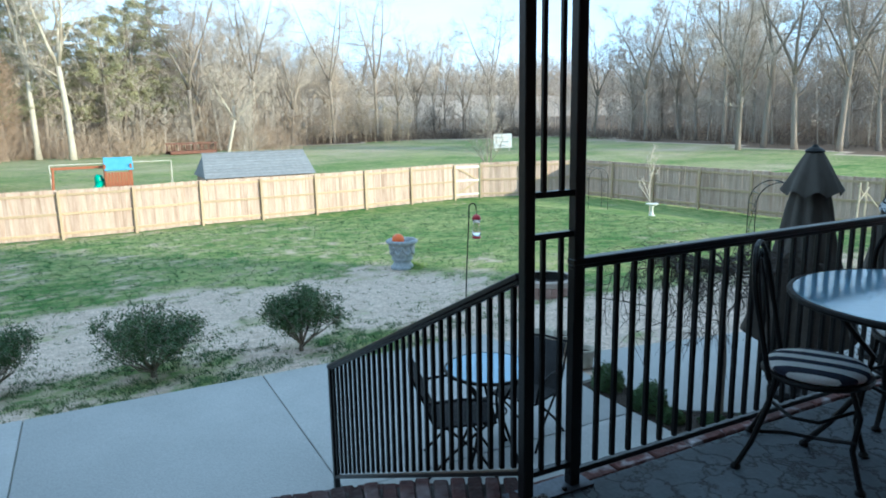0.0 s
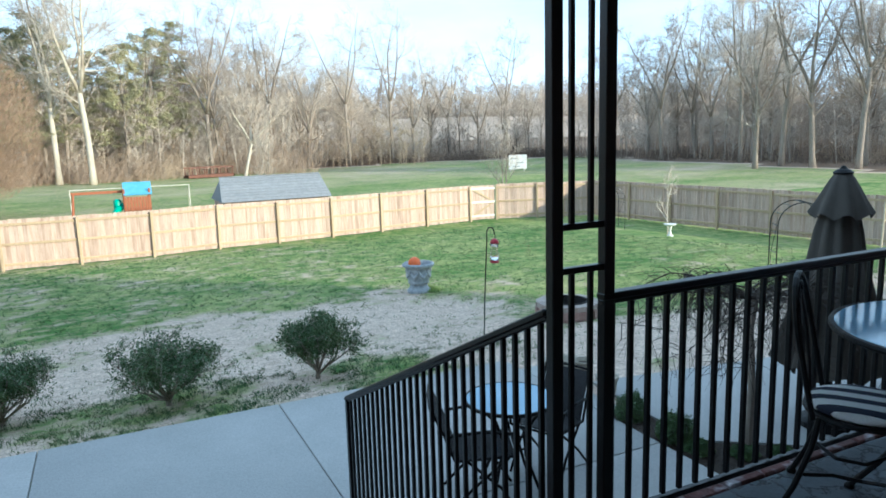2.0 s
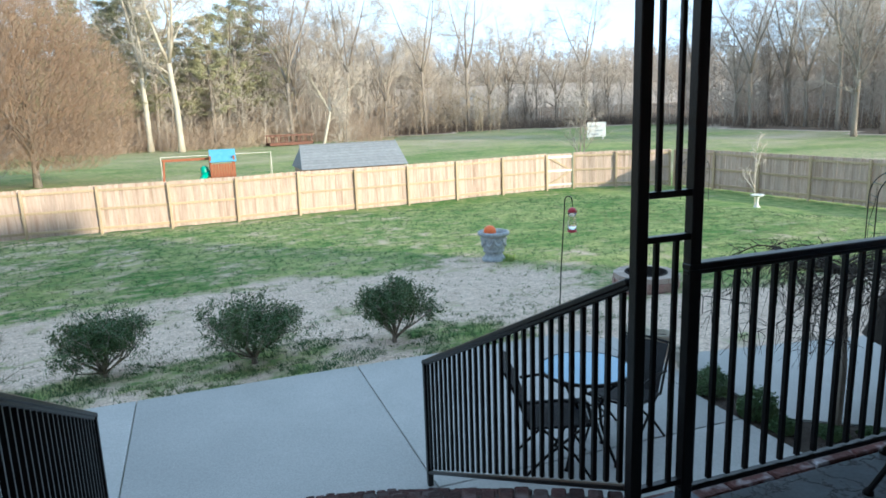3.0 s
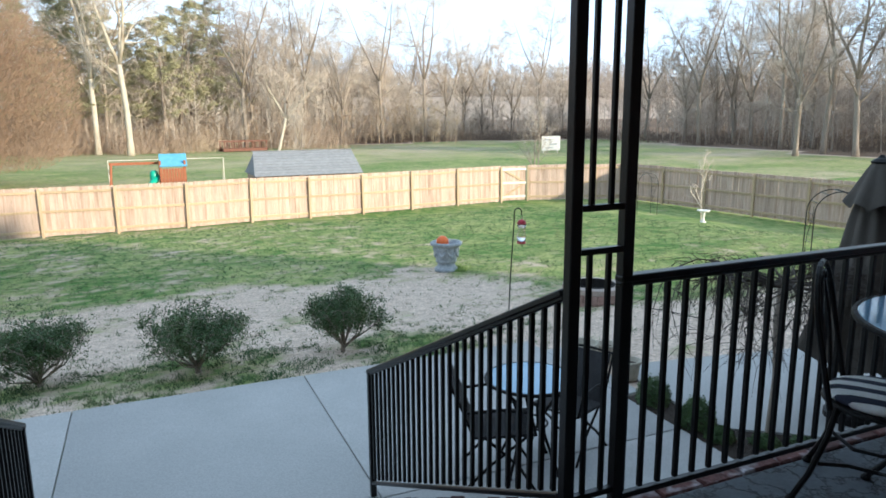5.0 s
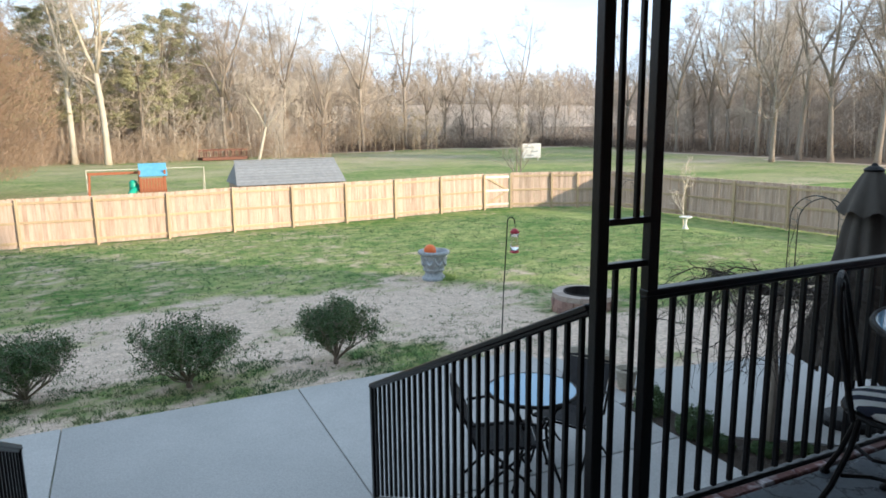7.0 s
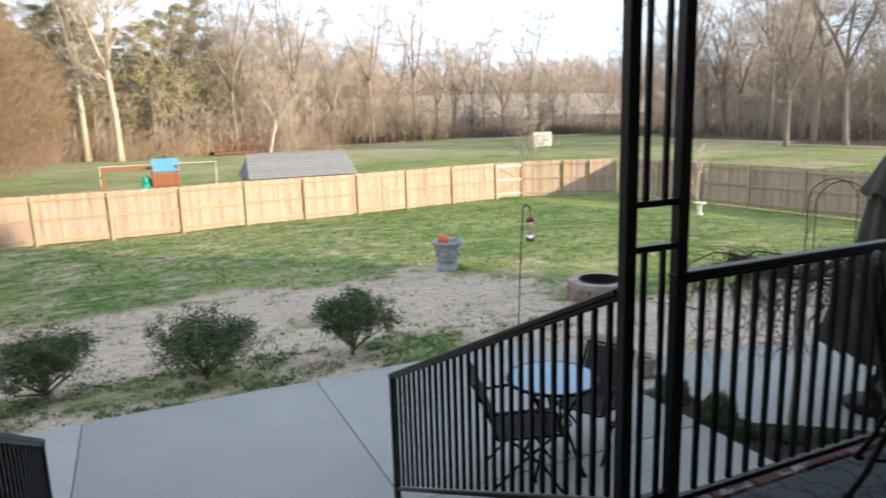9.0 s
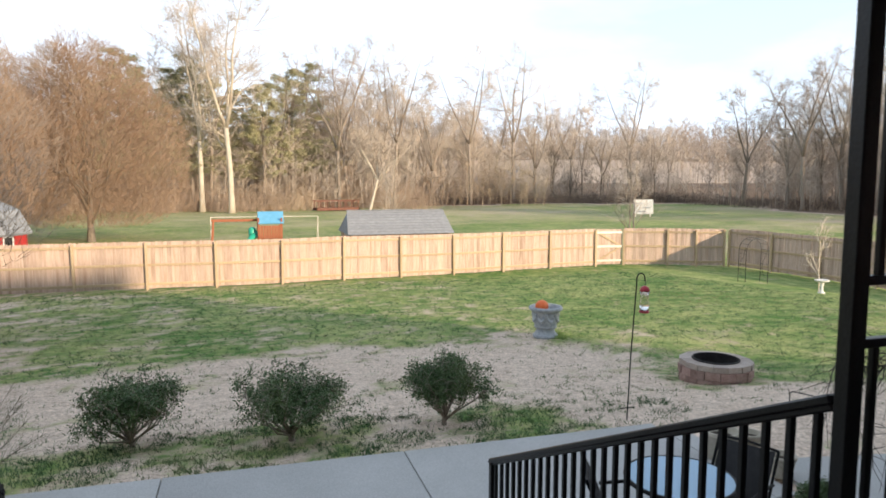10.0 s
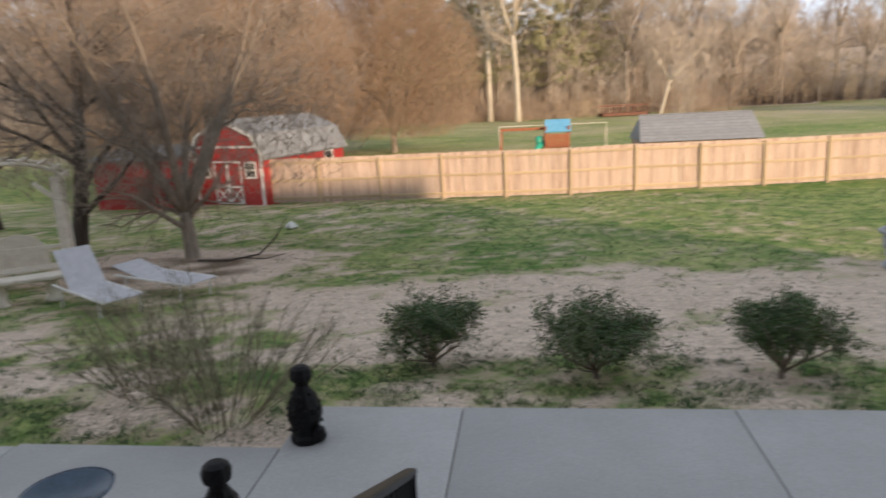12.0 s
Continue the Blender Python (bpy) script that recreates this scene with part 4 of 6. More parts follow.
for cx in (-2.1, -1.4):
    for sg in (-1, 1):
        part("door_brace", Build().box((cx, -0.048, 0.42), (0.85, 0.02, 0.07), Matrix.Rotation(sg * 0.8, 3, 'Y'), 0.003), WHITEP, door)
for cx in (-0.58, -2.92):
    w = part("window", Build().box((cx, -0.015, 1.42), (0.46, 0.03, 0.56)), SOOT, barn, "dark window with white frame")
    for dx, dz, sx, sz in ((0.25, 0, 0.08, 0.64), (-0.25, 0, 0.08, 0.64), (0, 0.3, 0.56, 0.08), (0, -0.3, 0.56, 0.08), (0, 0, 0.03, 0.56), (0, 0, 0.46, 0.03)):
        part("window_frame", Build().box((cx + dx, -0.04, 1.42 + dz), (sx, 0.03, sz), cham=0.003), WHITEP, w)
w = part("window", Build().box((0.015, D - 1.2, 1.55), (0.03, 0.5, 0.4)), SOOT, barn, "small side window with white frame")
for dy, dz, sy, sz in ((0.27, 0, 0.08, 0.5), (-0.27, 0, 0.08, 0.5), (0, 0.23, 0.6, 0.08), (0, -0.23, 0.6, 0.08)):
    part("window_frame", Build().box((0.035, D - 1.2 + dy, 1.55 + dz), (0.03, sy, sz), cham=0.003), WHITEP, w)
lean = thing("storage_shed", pose(-15.6, 28.0, -1.5, 0, 0, -4), "low red painted board storage shed", "shed")
for i in range(22):
    part("board", Build().box((-1.72 + 0.164 * i, -0.6, 0.96), (0.158, 0.025, 1.92), cham=0.004), REDP, lean)
part("body", Build().box((0, 0.45, 0.95), (3.56, 2.06, 1.9)), REDP, lean)
part("roof", Build().prism([(-0.75, 1.95), (1.6, 2.35), (1.6, 2.42), (-0.8, 2.02)], -1.9, 1.9, "x"), SHINGLE, lean, "grey shed roof")

# grey roofed shed behind the fence
shed = thing("garden_shed", pose(7.12, 31.5, -1.5, 0, 0, 1.0), "garden shed with weathered grey shingle roof", "shed")
part("wall", Build().prism([(-2.35, 0), (2.35, 0), (2.35, 1.65), (-2.35, 1.65)], 0.1, 3.0), CEDAR, shed)
hip = Build()
hip.add([(-2.46, -0.06, 1.56), (2.46, -0.06, 1.56), (2.46, 3.16, 1.56), (-2.46, 3.16, 1.56), (-2.24, 1.55, 2.58), (2.38, 1.55, 2.58)], [(0, 1, 5, 4), (1, 2, 5), (2, 3, 4, 5), (3, 0, 4), (3, 2, 1, 0)])
part("hip", hip, SHINGLE, shed)
slope = math.atan2(1.05, 1.65)
for i in range(9):
    f0 = i / 9
    z, y = 1.57 + 1.05 * (f0 + 0.055), -0.08 + 1.65 * (f0 + 0.055)
    part("shingle_course", Build().box((0.07 * f0, y, z), (5.0 - 0.3 * f0, 0.235, 0.018), Matrix.Rotation(slope - 0.05, 3, 'X')), SHINGLE, shed)
part("ridge_cap", Build().box((0.1, 1.55, 2.605), (4.66, 0.16, 0.03), cham=0.01), SHINGLE, shed)

# ---- play set and goal frame behind the fence ----
play = thing("play_set", pose(1.5, 39.2, land(1.5, 39.2)), "wooden play set with blue tarp roof and green swing stand-in", "play set")
for x in (-0.6, 0.6):
    for y in (-0.6, 0.6):
        part("corner_post", Build().box((x, y, 1.0), (0.1, 0.1, 2.0), cham=0.006), REDWOOD, play)
part("platform", Build().box((0, 0, 0.95), (1.3, 1.3, 0.08), cham=0.005), REDWOOD, play)
for i in range(9):
    part("wall_board", Build().box((-0.56 + 0.14 * i, -0.66, 1.22), (0.125, 0.025, 0.75), cham=0.004), REDWOOD, play)
part("roof", Build().prism([(-0.72, 1.72), (0, 2.32), (0.72, 1.72), (0.70, 1.68), (0, 2.27), (-0.70, 1.68)], -0.62, 0.72, "x"), BLUEPL, play, "light blue tarp roof")
part("swing_beam", Build().box((-1.75, 0, 1.86), (2.5, 0.1, 0.14), cham=0.006), REDWOOD, play)
for sy in (-1, 1):
    part("a_leg", Build().tube([(-2.9, 0, 1.9), (-3.05, 0.75 * sy, 0.0)], 0.055, 6), REDWOOD, play)
# green chute and hood stand in for a small hanging swing
part("swing_stand_in", Build().tube([(-0.7, -0.15, 1.15), (-1.0, -0.5, 0.9), (-1.25, -1.1, 0.35), (-1.3, -1.6, 0.12)], [0.18, 0.17, 0.17, 0.18], 10), GREENPL, play, "green plastic chute standing in for a hanging swing", True)
part("swing_stand_in_hood", Build().lathe([(0.16, 0.9), (0.2, 1.0), (0.2, 1.4), (0.1, 1.5)], 14, (-0.92, -0.2, 0)), GREENPL, play, "green plastic hood of the swing stand-in", True)
goal = thing("goal_frame", pose(1.3, 40.6, land(1.3, 40.6)), "white metal pipe goal frame standing on the grass", "goal")
for x in (-2.9, 2.95):
    part("upright", Build().tube([(x, 0, 0), (x, 0, 1.95)], 0.02, 7), OLDWHITE, goal)
    part("back_stay", Build().tube([(x, 0, 1.95), (x, 1.2, 0.02)], 0.02, 7), OLDWHITE, goal)
part("crossbar", Build().tube([(-2.9, 0, 1.95), (2.95, 0, 1.95)], 0.02, 7), OLDWHITE, goal)
tb = thing("target_board", pose(42.4, 67, land(42.4, 67)), "white square board on short legs in the field", "board")
part("panel", Build().box((0, 0, 1.1), (2.4, 0.08, 1.6), cham=0.01), WHITEP, tb)
for x in (-0.9, 0.9):
    part("leg", Build().box((x, 0.06, 0.5), (0.1, 0.1, 1.0)), OLDWHITE, tb)
for x, z in ((-0.55, 1.5), (0.3, 1.0), (-0.2, 0.6)):
    part("mark", Build().box((x, -0.045, z), (0.9, 0.012, 0.12)), POT, tb, "faded grey mark")
bridge = thing("footbridge", pose(11.8, 90.0, -1.45, 0, 0, 14), "small red-brown wooden footbridge over the creek", "bridge")
for i in range(14):
    part("deck_board", Build().box((-2.6 + 0.4 * i, 0, 0.35), (0.38, 1.6, 0.06)), BRIDGEW, bridge)
for y in (-0.8, 0.8):
    part("beam", Build().box((0, y, 0.18), (5.8, 0.16, 0.3)), BRIDGEW, bridge)
    part("hand_rail", Build().box((0, y, 1.25), (5.8, 0.1, 0.12)), BRIDGEW, bridge)
    for i in range(7):
        part("rail_post", Build().box((-2.7 + 0.9 * i, y, 0.72), (0.1, 0.1, 1.2)), BRIDGEW, bridge)

# ---- garden things ----
ux, uy = 6.12, 13.75
uz = land(ux, uy)
urn = thing("garden_urn", pose(ux, uy, uz), "grey cast stone garden urn on the lawn", "urn")
part("pedestal", Build().lathe([(0.25, 0.0), (0.262, 0.02), (0.262, 0.06), (0.245, 0.075), (0.22, 0.10), (0.195, 0.15), (0.185, 0.19), (0.195, 0.205)], 32), POT, urn, "pale weathered round foot", True)
part("bowl", Build().lathe([(0.18, 0.2), (0.225, 0.215), (0.24, 0.235), (0.225, 0.255), (0.235, 0.29), (0.25, 0.36), (0.262, 0.45), (0.268, 0.53), (0.29, 0.565), (0.335, 0.585), (0.352, 0.61), (0.35, 0.645), (0.325, 0.665), (0.295, 0.66), (0.28, 0.57), (0.1, 0.53), (0.01, 0.53)], 40), POT, urn, "", True)
for k in range(8):
    a = k * math.pi / 4
    way = [(-0.38, 0.53, 0.012), (-0.28, 0.45, 0.02), (-0.15, 0.39, 0.03), (0, 0.365, 0.036), (0.15, 0.39, 0.03), (0.28, 0.45, 0.02), (0.38, 0.53, 0.012)]
    part("swag", Build().tube([(0.258 * math.cos(a + u), 0.258 * math.sin(a + u), z) for u, z, r in way], [r for u, z, r in way], 6), POT, urn)
    part("boss", Build().lathe([(0.005, -0.045), (0.035, -0.025), (0.042, 0.0), (0.03, 0.03), (0.005, 0.045)], 8, (0.258 * math.cos(a + 0.39), 0.258 * math.sin(a + 0.39), 0.50)), POT, urn, "", True)
ball = [(0.135 * math.sin(a) + 0.001, -0.135 * math.cos(a)) for a in np.linspace(0, math.pi, 15)]
solid("rubber_ball", Build().lathe(ball, 24), ORANGE, "bright orange rubber ball resting in the urn", "ball", m=pose(ux - 0.11, uy - 0.05, uz + 0.535 + 0.135), smooth=True)

px, py = 6.96, 9.45
pz = land(px, py)
pit = thing("fire_pit", pose(px, py, pz - 0.02), "round fire pit of tan and pink stone blocks", "fire pit")
R = 0.53
for row, (h0, n, r) in enumerate(((0.0, 15, R), (0.125, 15, R + 0.005), (0.25, 15, R))):
    for k in range(n):
        a = 2 * math.pi * (k + 0.5 * (row % 2)) / n
        hh = 0.12 if row < 2 else 0.085
        a0, a1 = a - math.pi / n + 0.008, a + math.pi / n - 0.008
        r0, r1 = r - 0.19, r
        o = random.Random(row * 40 + k).uniform(-0.012, 0.012)
        blk = Build()
        qs = [(r0, a0), (r1 + o, a0), (r1 + o, a1), (r0, a1)]
        blk.add([(q * math.cos(s), q * math.sin(s), h0 + z) for z in (0, hh) for q, s in qs], [(0, 3, 2, 1), (4, 5, 6, 7), (0, 1, 5, 4), (1, 2, 6, 5), (2, 3, 7, 6), (3, 0, 4, 7)])
        part("block", blk, STONE if row < 2 else CAPST, pit)
part("liner", Build().tube([(0, 0, 0.05), (0, 0, 0.35)], R - 0.2, 32, False), SOOT, pit, "sooty steel liner ring")
part("liner_lip", Build().tube([((R - 0.195) * math.cos(a), (R - 0.195) * math.sin(a), 0.345) for a in np.linspace(0, 2 * math.pi, 41)], 0.014, 6), SOOT, pit, "sooty steel lip")
part("ash_bed", Build().lathe([(R - 0.22, 0.05), (R - 0.3, 0.09), (0.1, 0.11), (0.01, 0.11)], 20), ASH, pit, "grey ash")

fx, fy = 4.10, 7.27
hook = thing("shepherd_hook", pose(fx, fy, land(fx, fy)), "thin black shepherd's hook stuck in the lawn", "garden hook")
pts = [(0, 0, -0.1), (0.03, 0, 0.75), (0.075, 0, 1.5)] + [(0.075 + 0.05 - 0.05 * math.cos(a), 0, 1.57 + 0.06 * math.sin(a)) for a in np.linspace(0.1, 2.9, 10)] + [(0.178, 0, 1.545)]
part("rod", Build().tube(pts, 0.0075, 6), BLACK, hook)
part("foot_bar", Build().tube([(-0.08, 0, 0.14), (0.09, 0, 0.14)], 0.006, 6), BLACK, hook)
feeder = thing("bird_feeder", pose(fx + 0.178, fy, land(fx, fy) + 1.19), "clear bird feeder with red top and base", "bird feeder")
part("base", Build().lathe([(0.035, 0), (0.056, 0.008), (0.056, 0.02), (0.045, 0.03)], 20), REDPL, feeder, "red feeder base", True)
part("jar", Build().lathe([(0.05, 0.03), (0.055, 0.1), (0.04, 0.18), (0.055, 0.24)], 20), CLEAR, feeder, "clear plastic jar", True)
part("top", Build().lathe([(0.05, 0.24), (0.056, 0.255), (0.04, 0.285), (0.015, 0.3)], 20), REDPL, feeder, "red feeder cap", True)
part("hanger", Build().tube([(0, 0, 0.3), (0.008, 0, 0.33), (0.0, 0, 0.36)], 0.004, 5), BLACK, feeder)

bx, by = 18.6, 19.0
bath = thing("bird_bath", pose(bx, by, land(bx, by) - 0.02) @ Matrix.Diagonal((0.64, 0.64, 0.64, 1)), "white pedestal bird bath on the grass", "bird bath")
part("pedestal", Build().lathe([(0.2, 0), (0.19, 0.05), (0.1, 0.12), (0.07, 0.35), (0.1, 0.55), (0.12, 0.62)], 20), WHITEP, bath, "", True)
part("bowl", Build().lathe([(0.1, 0.6), (0.3, 0.65), (0.36, 0.71), (0.35, 0.74), (0.28, 0.7), (0.02, 0.66)], 24), WHITEP, bath, "", True)


def garden_arch(m, w, h, label):
    t = thing("garden_arch", m, label, "garden arch", "metal garden arches")
    for y in (-0.25, 0.25):
        arc = [(-w / 2, y, 0)] + [(-w / 2 * math.cos(a), y, h - w / 2 + w / 2 * math.sin(a)) for a in np.linspace(0, math.pi, 15)] + [(w / 2, y, 0)]
        part("hoop", Build().tube(arc, 0.011, 6), BLACK, t)
    for a in np.linspace(0.0, math.pi, 7):
        x, z = -w / 2 * math.cos(a), h - w / 2 + w / 2 * math.sin(a)
        part("cross_bar", Build().tube([(x, -0.25, z), (x, 0.25, z)], 0.008, 5), BLACK, t)
    for sx in (-1, 1):
        for z in (0.3, 0.7, 1.1):
            part("cross_bar", Build().tube([(sx * w / 2, -0.25, z), (sx * w / 2, 0.25, z)], 0.007, 5), BLACK, t)
        sp = [(sx * w / 2, -0.02 + 0.16 * math.sin(5 * u), 0.2 + 1.2 * u) for u in np.linspace(0, 1, 24)]
        part("scroll", Build().tube(sp, 0.006, 5), BLACK, t)
    return t


ar = garden_arch(pose(12.1, 9.0, land(12.1, 9) - 0.05, 0, 0, -36), 0.88, 1.68, "thin black metal garden arch with scrolls")
copy_thing(ar, pose(18.4, 22.0, land(18.4, 22), 0, 0, -10))

# pots at the slab corner
for x, y, r, h in ((4.28, 5.95, 0.16, 0.27), (4.62, 5.98, 0.11, 0.2), (4.52, 5.46, 0.11, 0.2)):
    pt = thing("plant_pot", pose(x, y, 0.0), "empty weathered stone plant pot on the slab", "plant pot", "pots by the patio")
    part("pot", Build().lathe([(r * 0.7, 0), (r * 0.78, 0.02), (r * 0.95, h * 0.8), (r * 1.06, h * 0.85), (r * 1.06, h), (r * 0.9, h), (r * 0.86, h * 0.8), (0.01, h * 0.78)], 24), TANPOT, pt, "", True)
    part("soil", Build().lathe([(r * 0.85, h * 0.79), (0.01, h * 0.82)], 16), MULCH, pt)

# black cast statues, blue bowl
def statue(m):
    s = Build()
    s.lathe([(0.11, 0), (0.12, 0.02), (0.12, 0.05), (0.10, 0.07), (0.105, 0.12), (0.13, 0.2), (0.125, 0.28), (0.095, 0.36), (0.065, 0.42), (0.05, 0.45), (0.055, 0.475), (0.08, 0.50), (0.085, 0.54), (0.07, 0.585), (0.04, 0.605), (0.01, 0.61)], 28, (0, 0, 0), 0.035, 9)
    s.lathe([(0.05, 0.03), (0.06, 0.06), (0.045, 0.12), (0.02, 0.14)], 12, (0.09, -0.08, 0))
    srng = random.Random(3)
    for k in range(70):
        a, z = srng.uniform(0, 6.28), srng.uniform(0.12, 0.4)
        r = 0.125 if z < 0.28 else 0.125 - (z - 0.28) * 0.42
        s.box((r * math.cos(a), r * math.sin(a), z), (0.022, 0.022, 0.026), Matrix.Rotation(a, 3, 'Z'), 0.006)
    return solid("garden_statue", s, IRON, "black cast garden statue with a rounded top", "statue", "statues by the patio", m=m, smooth=False)


st = statue(pose(-1.79, 6.36, 0, 0, 0, 20))
copy_thing(st, pose(-1.83, 5.0, 0, 0, 0, 40))
bw = thing("glazed_bowl", pose(-2.72, 4.95, 0), "wide dark blue glazed bowl on a black stand", "bowl")
part("stand", Build().lathe([(0.17, 0), (0.16, 0.03), (0.06, 0.08), (0.045, 0.26), (0.07, 0.36)], 20), IRON, bw, "black pedestal", True)
part("basin", Build().lathe([(0.06, 0.36), (0.16, 0.375), (0.245, 0.42), (0.255, 0.435), (0.23, 0.43), (0.15, 0.395), (0.02, 0.385)], 32), BLUEGL, bw, "dark blue glazed basin", True)

# lounge chairs, bench and arbor under the trees
def lounger(m, back):
    t = thing("lounge_chair", m, "white framed lounge chair with pale grey sling" + (" and raised back" if back > 20 else " lying nearly flat"), "lounge chair", "lounge chairs under the tree")
    part("seat", Build().box((0, -0.35, 0.33), (0.56, 1.2, 0.02), cham=0.004), LOUNGE, t, "pale grey sling seat")
    bk = math.radians(back)
    part("backrest", Build().box((0, 0.27 + 0.36 * math.cos(bk), 0.33 + 0.36 * math.sin(bk)), (0.56, 0.74, 0.02), Matrix.Rotation(bk, 3, 'X'), 0.004), LOUNGE, t, "pale grey sling back")
    for sx in (-0.3, 0.3):
        part("side_rail", Build().tube([(sx, -0.97, 0.33), (sx, 0.9, 0.33)], 0.02, 6), WHITEP, t)
        for y in (-0.8, 0.6):
            part("leg", Build().tube([(sx, y, 0.33), (sx, y + 0.04, 0.0)], 0.018, 6), WHITEP, t)
    return t


lounger(pose(-6.75, 11.25, land(-6.75, 11.25), 0, 0, 56), 52)
lounger(pose(-6.25, 12.35, land(-6.25, 12.35), 0, 0, 66), 12)
bench = thing("stone_bench", pose(-8.3, 11.7, land(-8.3, 11.7), 0, 0, 32), "white cast stone garden bench", "bench")
part("seat", Build().box((0, 0, 0.42), (1.15, 0.36, 0.08), cham=0.02), OLDWHITE, bench)
for x in (-0.38, 0.38):
    part("support", Build().lathe([(0.14, 0), (0.14, 0.06), (0.09, 0.12), (0.11, 0.22), (0.09, 0.32), (0.14, 0.385)], 14, (x, 0, 0)), OLDWHITE, bench, "", True)
arb = thing("garden_arbor", pose(-9.5, 13.1, land(-9.5, 13.1) - 0.03, 0, 0, 30), "weathered white wooden garden arbor", "arbor")
for x in (-0.85, 0.85):
    for y in (-0.4, 0.4):
        part("post", Build().box((x, y, 1.05), (0.14, 0.14, 2.1), cham=0.008), OLDWHITE, arb)
    for i in range(7):
        part("lattice_slat", Build().box((x, 0, 0.25 + 0.28 * i), (0.03, 0.8, 0.05)), OLDWHITE, arb)
    part("bracket", Build().box((x * 0.8, -0.4, 1.85), (0.5, 0.05, 0.07), Matrix.Rotation(0.8 * (1 if x > 0 else -1), 3, 'Y')), OLDWHITE, arb)
for y in (-0.4, 0.4):
    arc = [(-1.0 * math.cos(a), y, 2.02 + 0.38 * math.sin(a)) for a in np.linspace(0, math.pi, 13)]
    part("arched_beam", Build().tube(arc, 0.035, 6), OLDWHITE, arb)
for a in np.linspace(0.15, math.pi - 0.15, 9):
    part("top_slat", Build().box((-1.0 * math.cos(a), 0, 2.07 + 0.38 * math.sin(a)), (0.07, 1.1, 0.04)), OLDWHITE, arb)
part("cross_rail", Build().box((0, -0.4, 0.85), (1.7, 0.05, 0.06)), OLDWHITE, arb)
part("seat_back", Build().prism([(-0.5, 0.42), (0.5, 0.42), (0.5, 0.75), (0.3, 0.98), (0, 1.06), (-0.3, 0.98), (-0.5, 0.75)], 0.1, 0.14), OLDWHITE, arb)
part("seat_board", Build().box((0, -0.1, 0.42), (1.6, 0.45, 0.04), cham=0.005), OLDWHITE, arb)

# ---- plants ----
def grow(rng, p, d, length, r0, r1, n, wander, lift):
    """A wandering polyline with tapering radii."""
    pts, rads = [Vector(p)], [r0]
    d = Vector(d).normalized()
    for i in range(n):
        d = (d + Vector((rng.uniform(-1, 1), rng.uniform(-1, 1), rng.uniform(-1, 1))) * wander + Vector((0, 0, lift))).normalized()
        pts.append(pts[-1] + d * (length / n))
        rads.append(r0 + (r1 - r0) * (i + 1) / n)
    return pts, rads


def along(pts, rads, f):
    s = f * (len(pts) - 1)
    i = min(int(s), len(pts) - 2)
    return pts[i].lerp(pts[i + 1], s - i), rads[i] + (rads[i + 1] - rads[i]) * (s - i), (pts[i + 1] - pts[i]).normalized()


def side_way(rng, d, angle):
    o = d.orthogonal().normalized()
    o.rotate(Matrix.Rotation(rng.uniform(0, 6.283), 3, d))
    return (d * math.cos(angle) + o * math.sin(angle)).normalized()


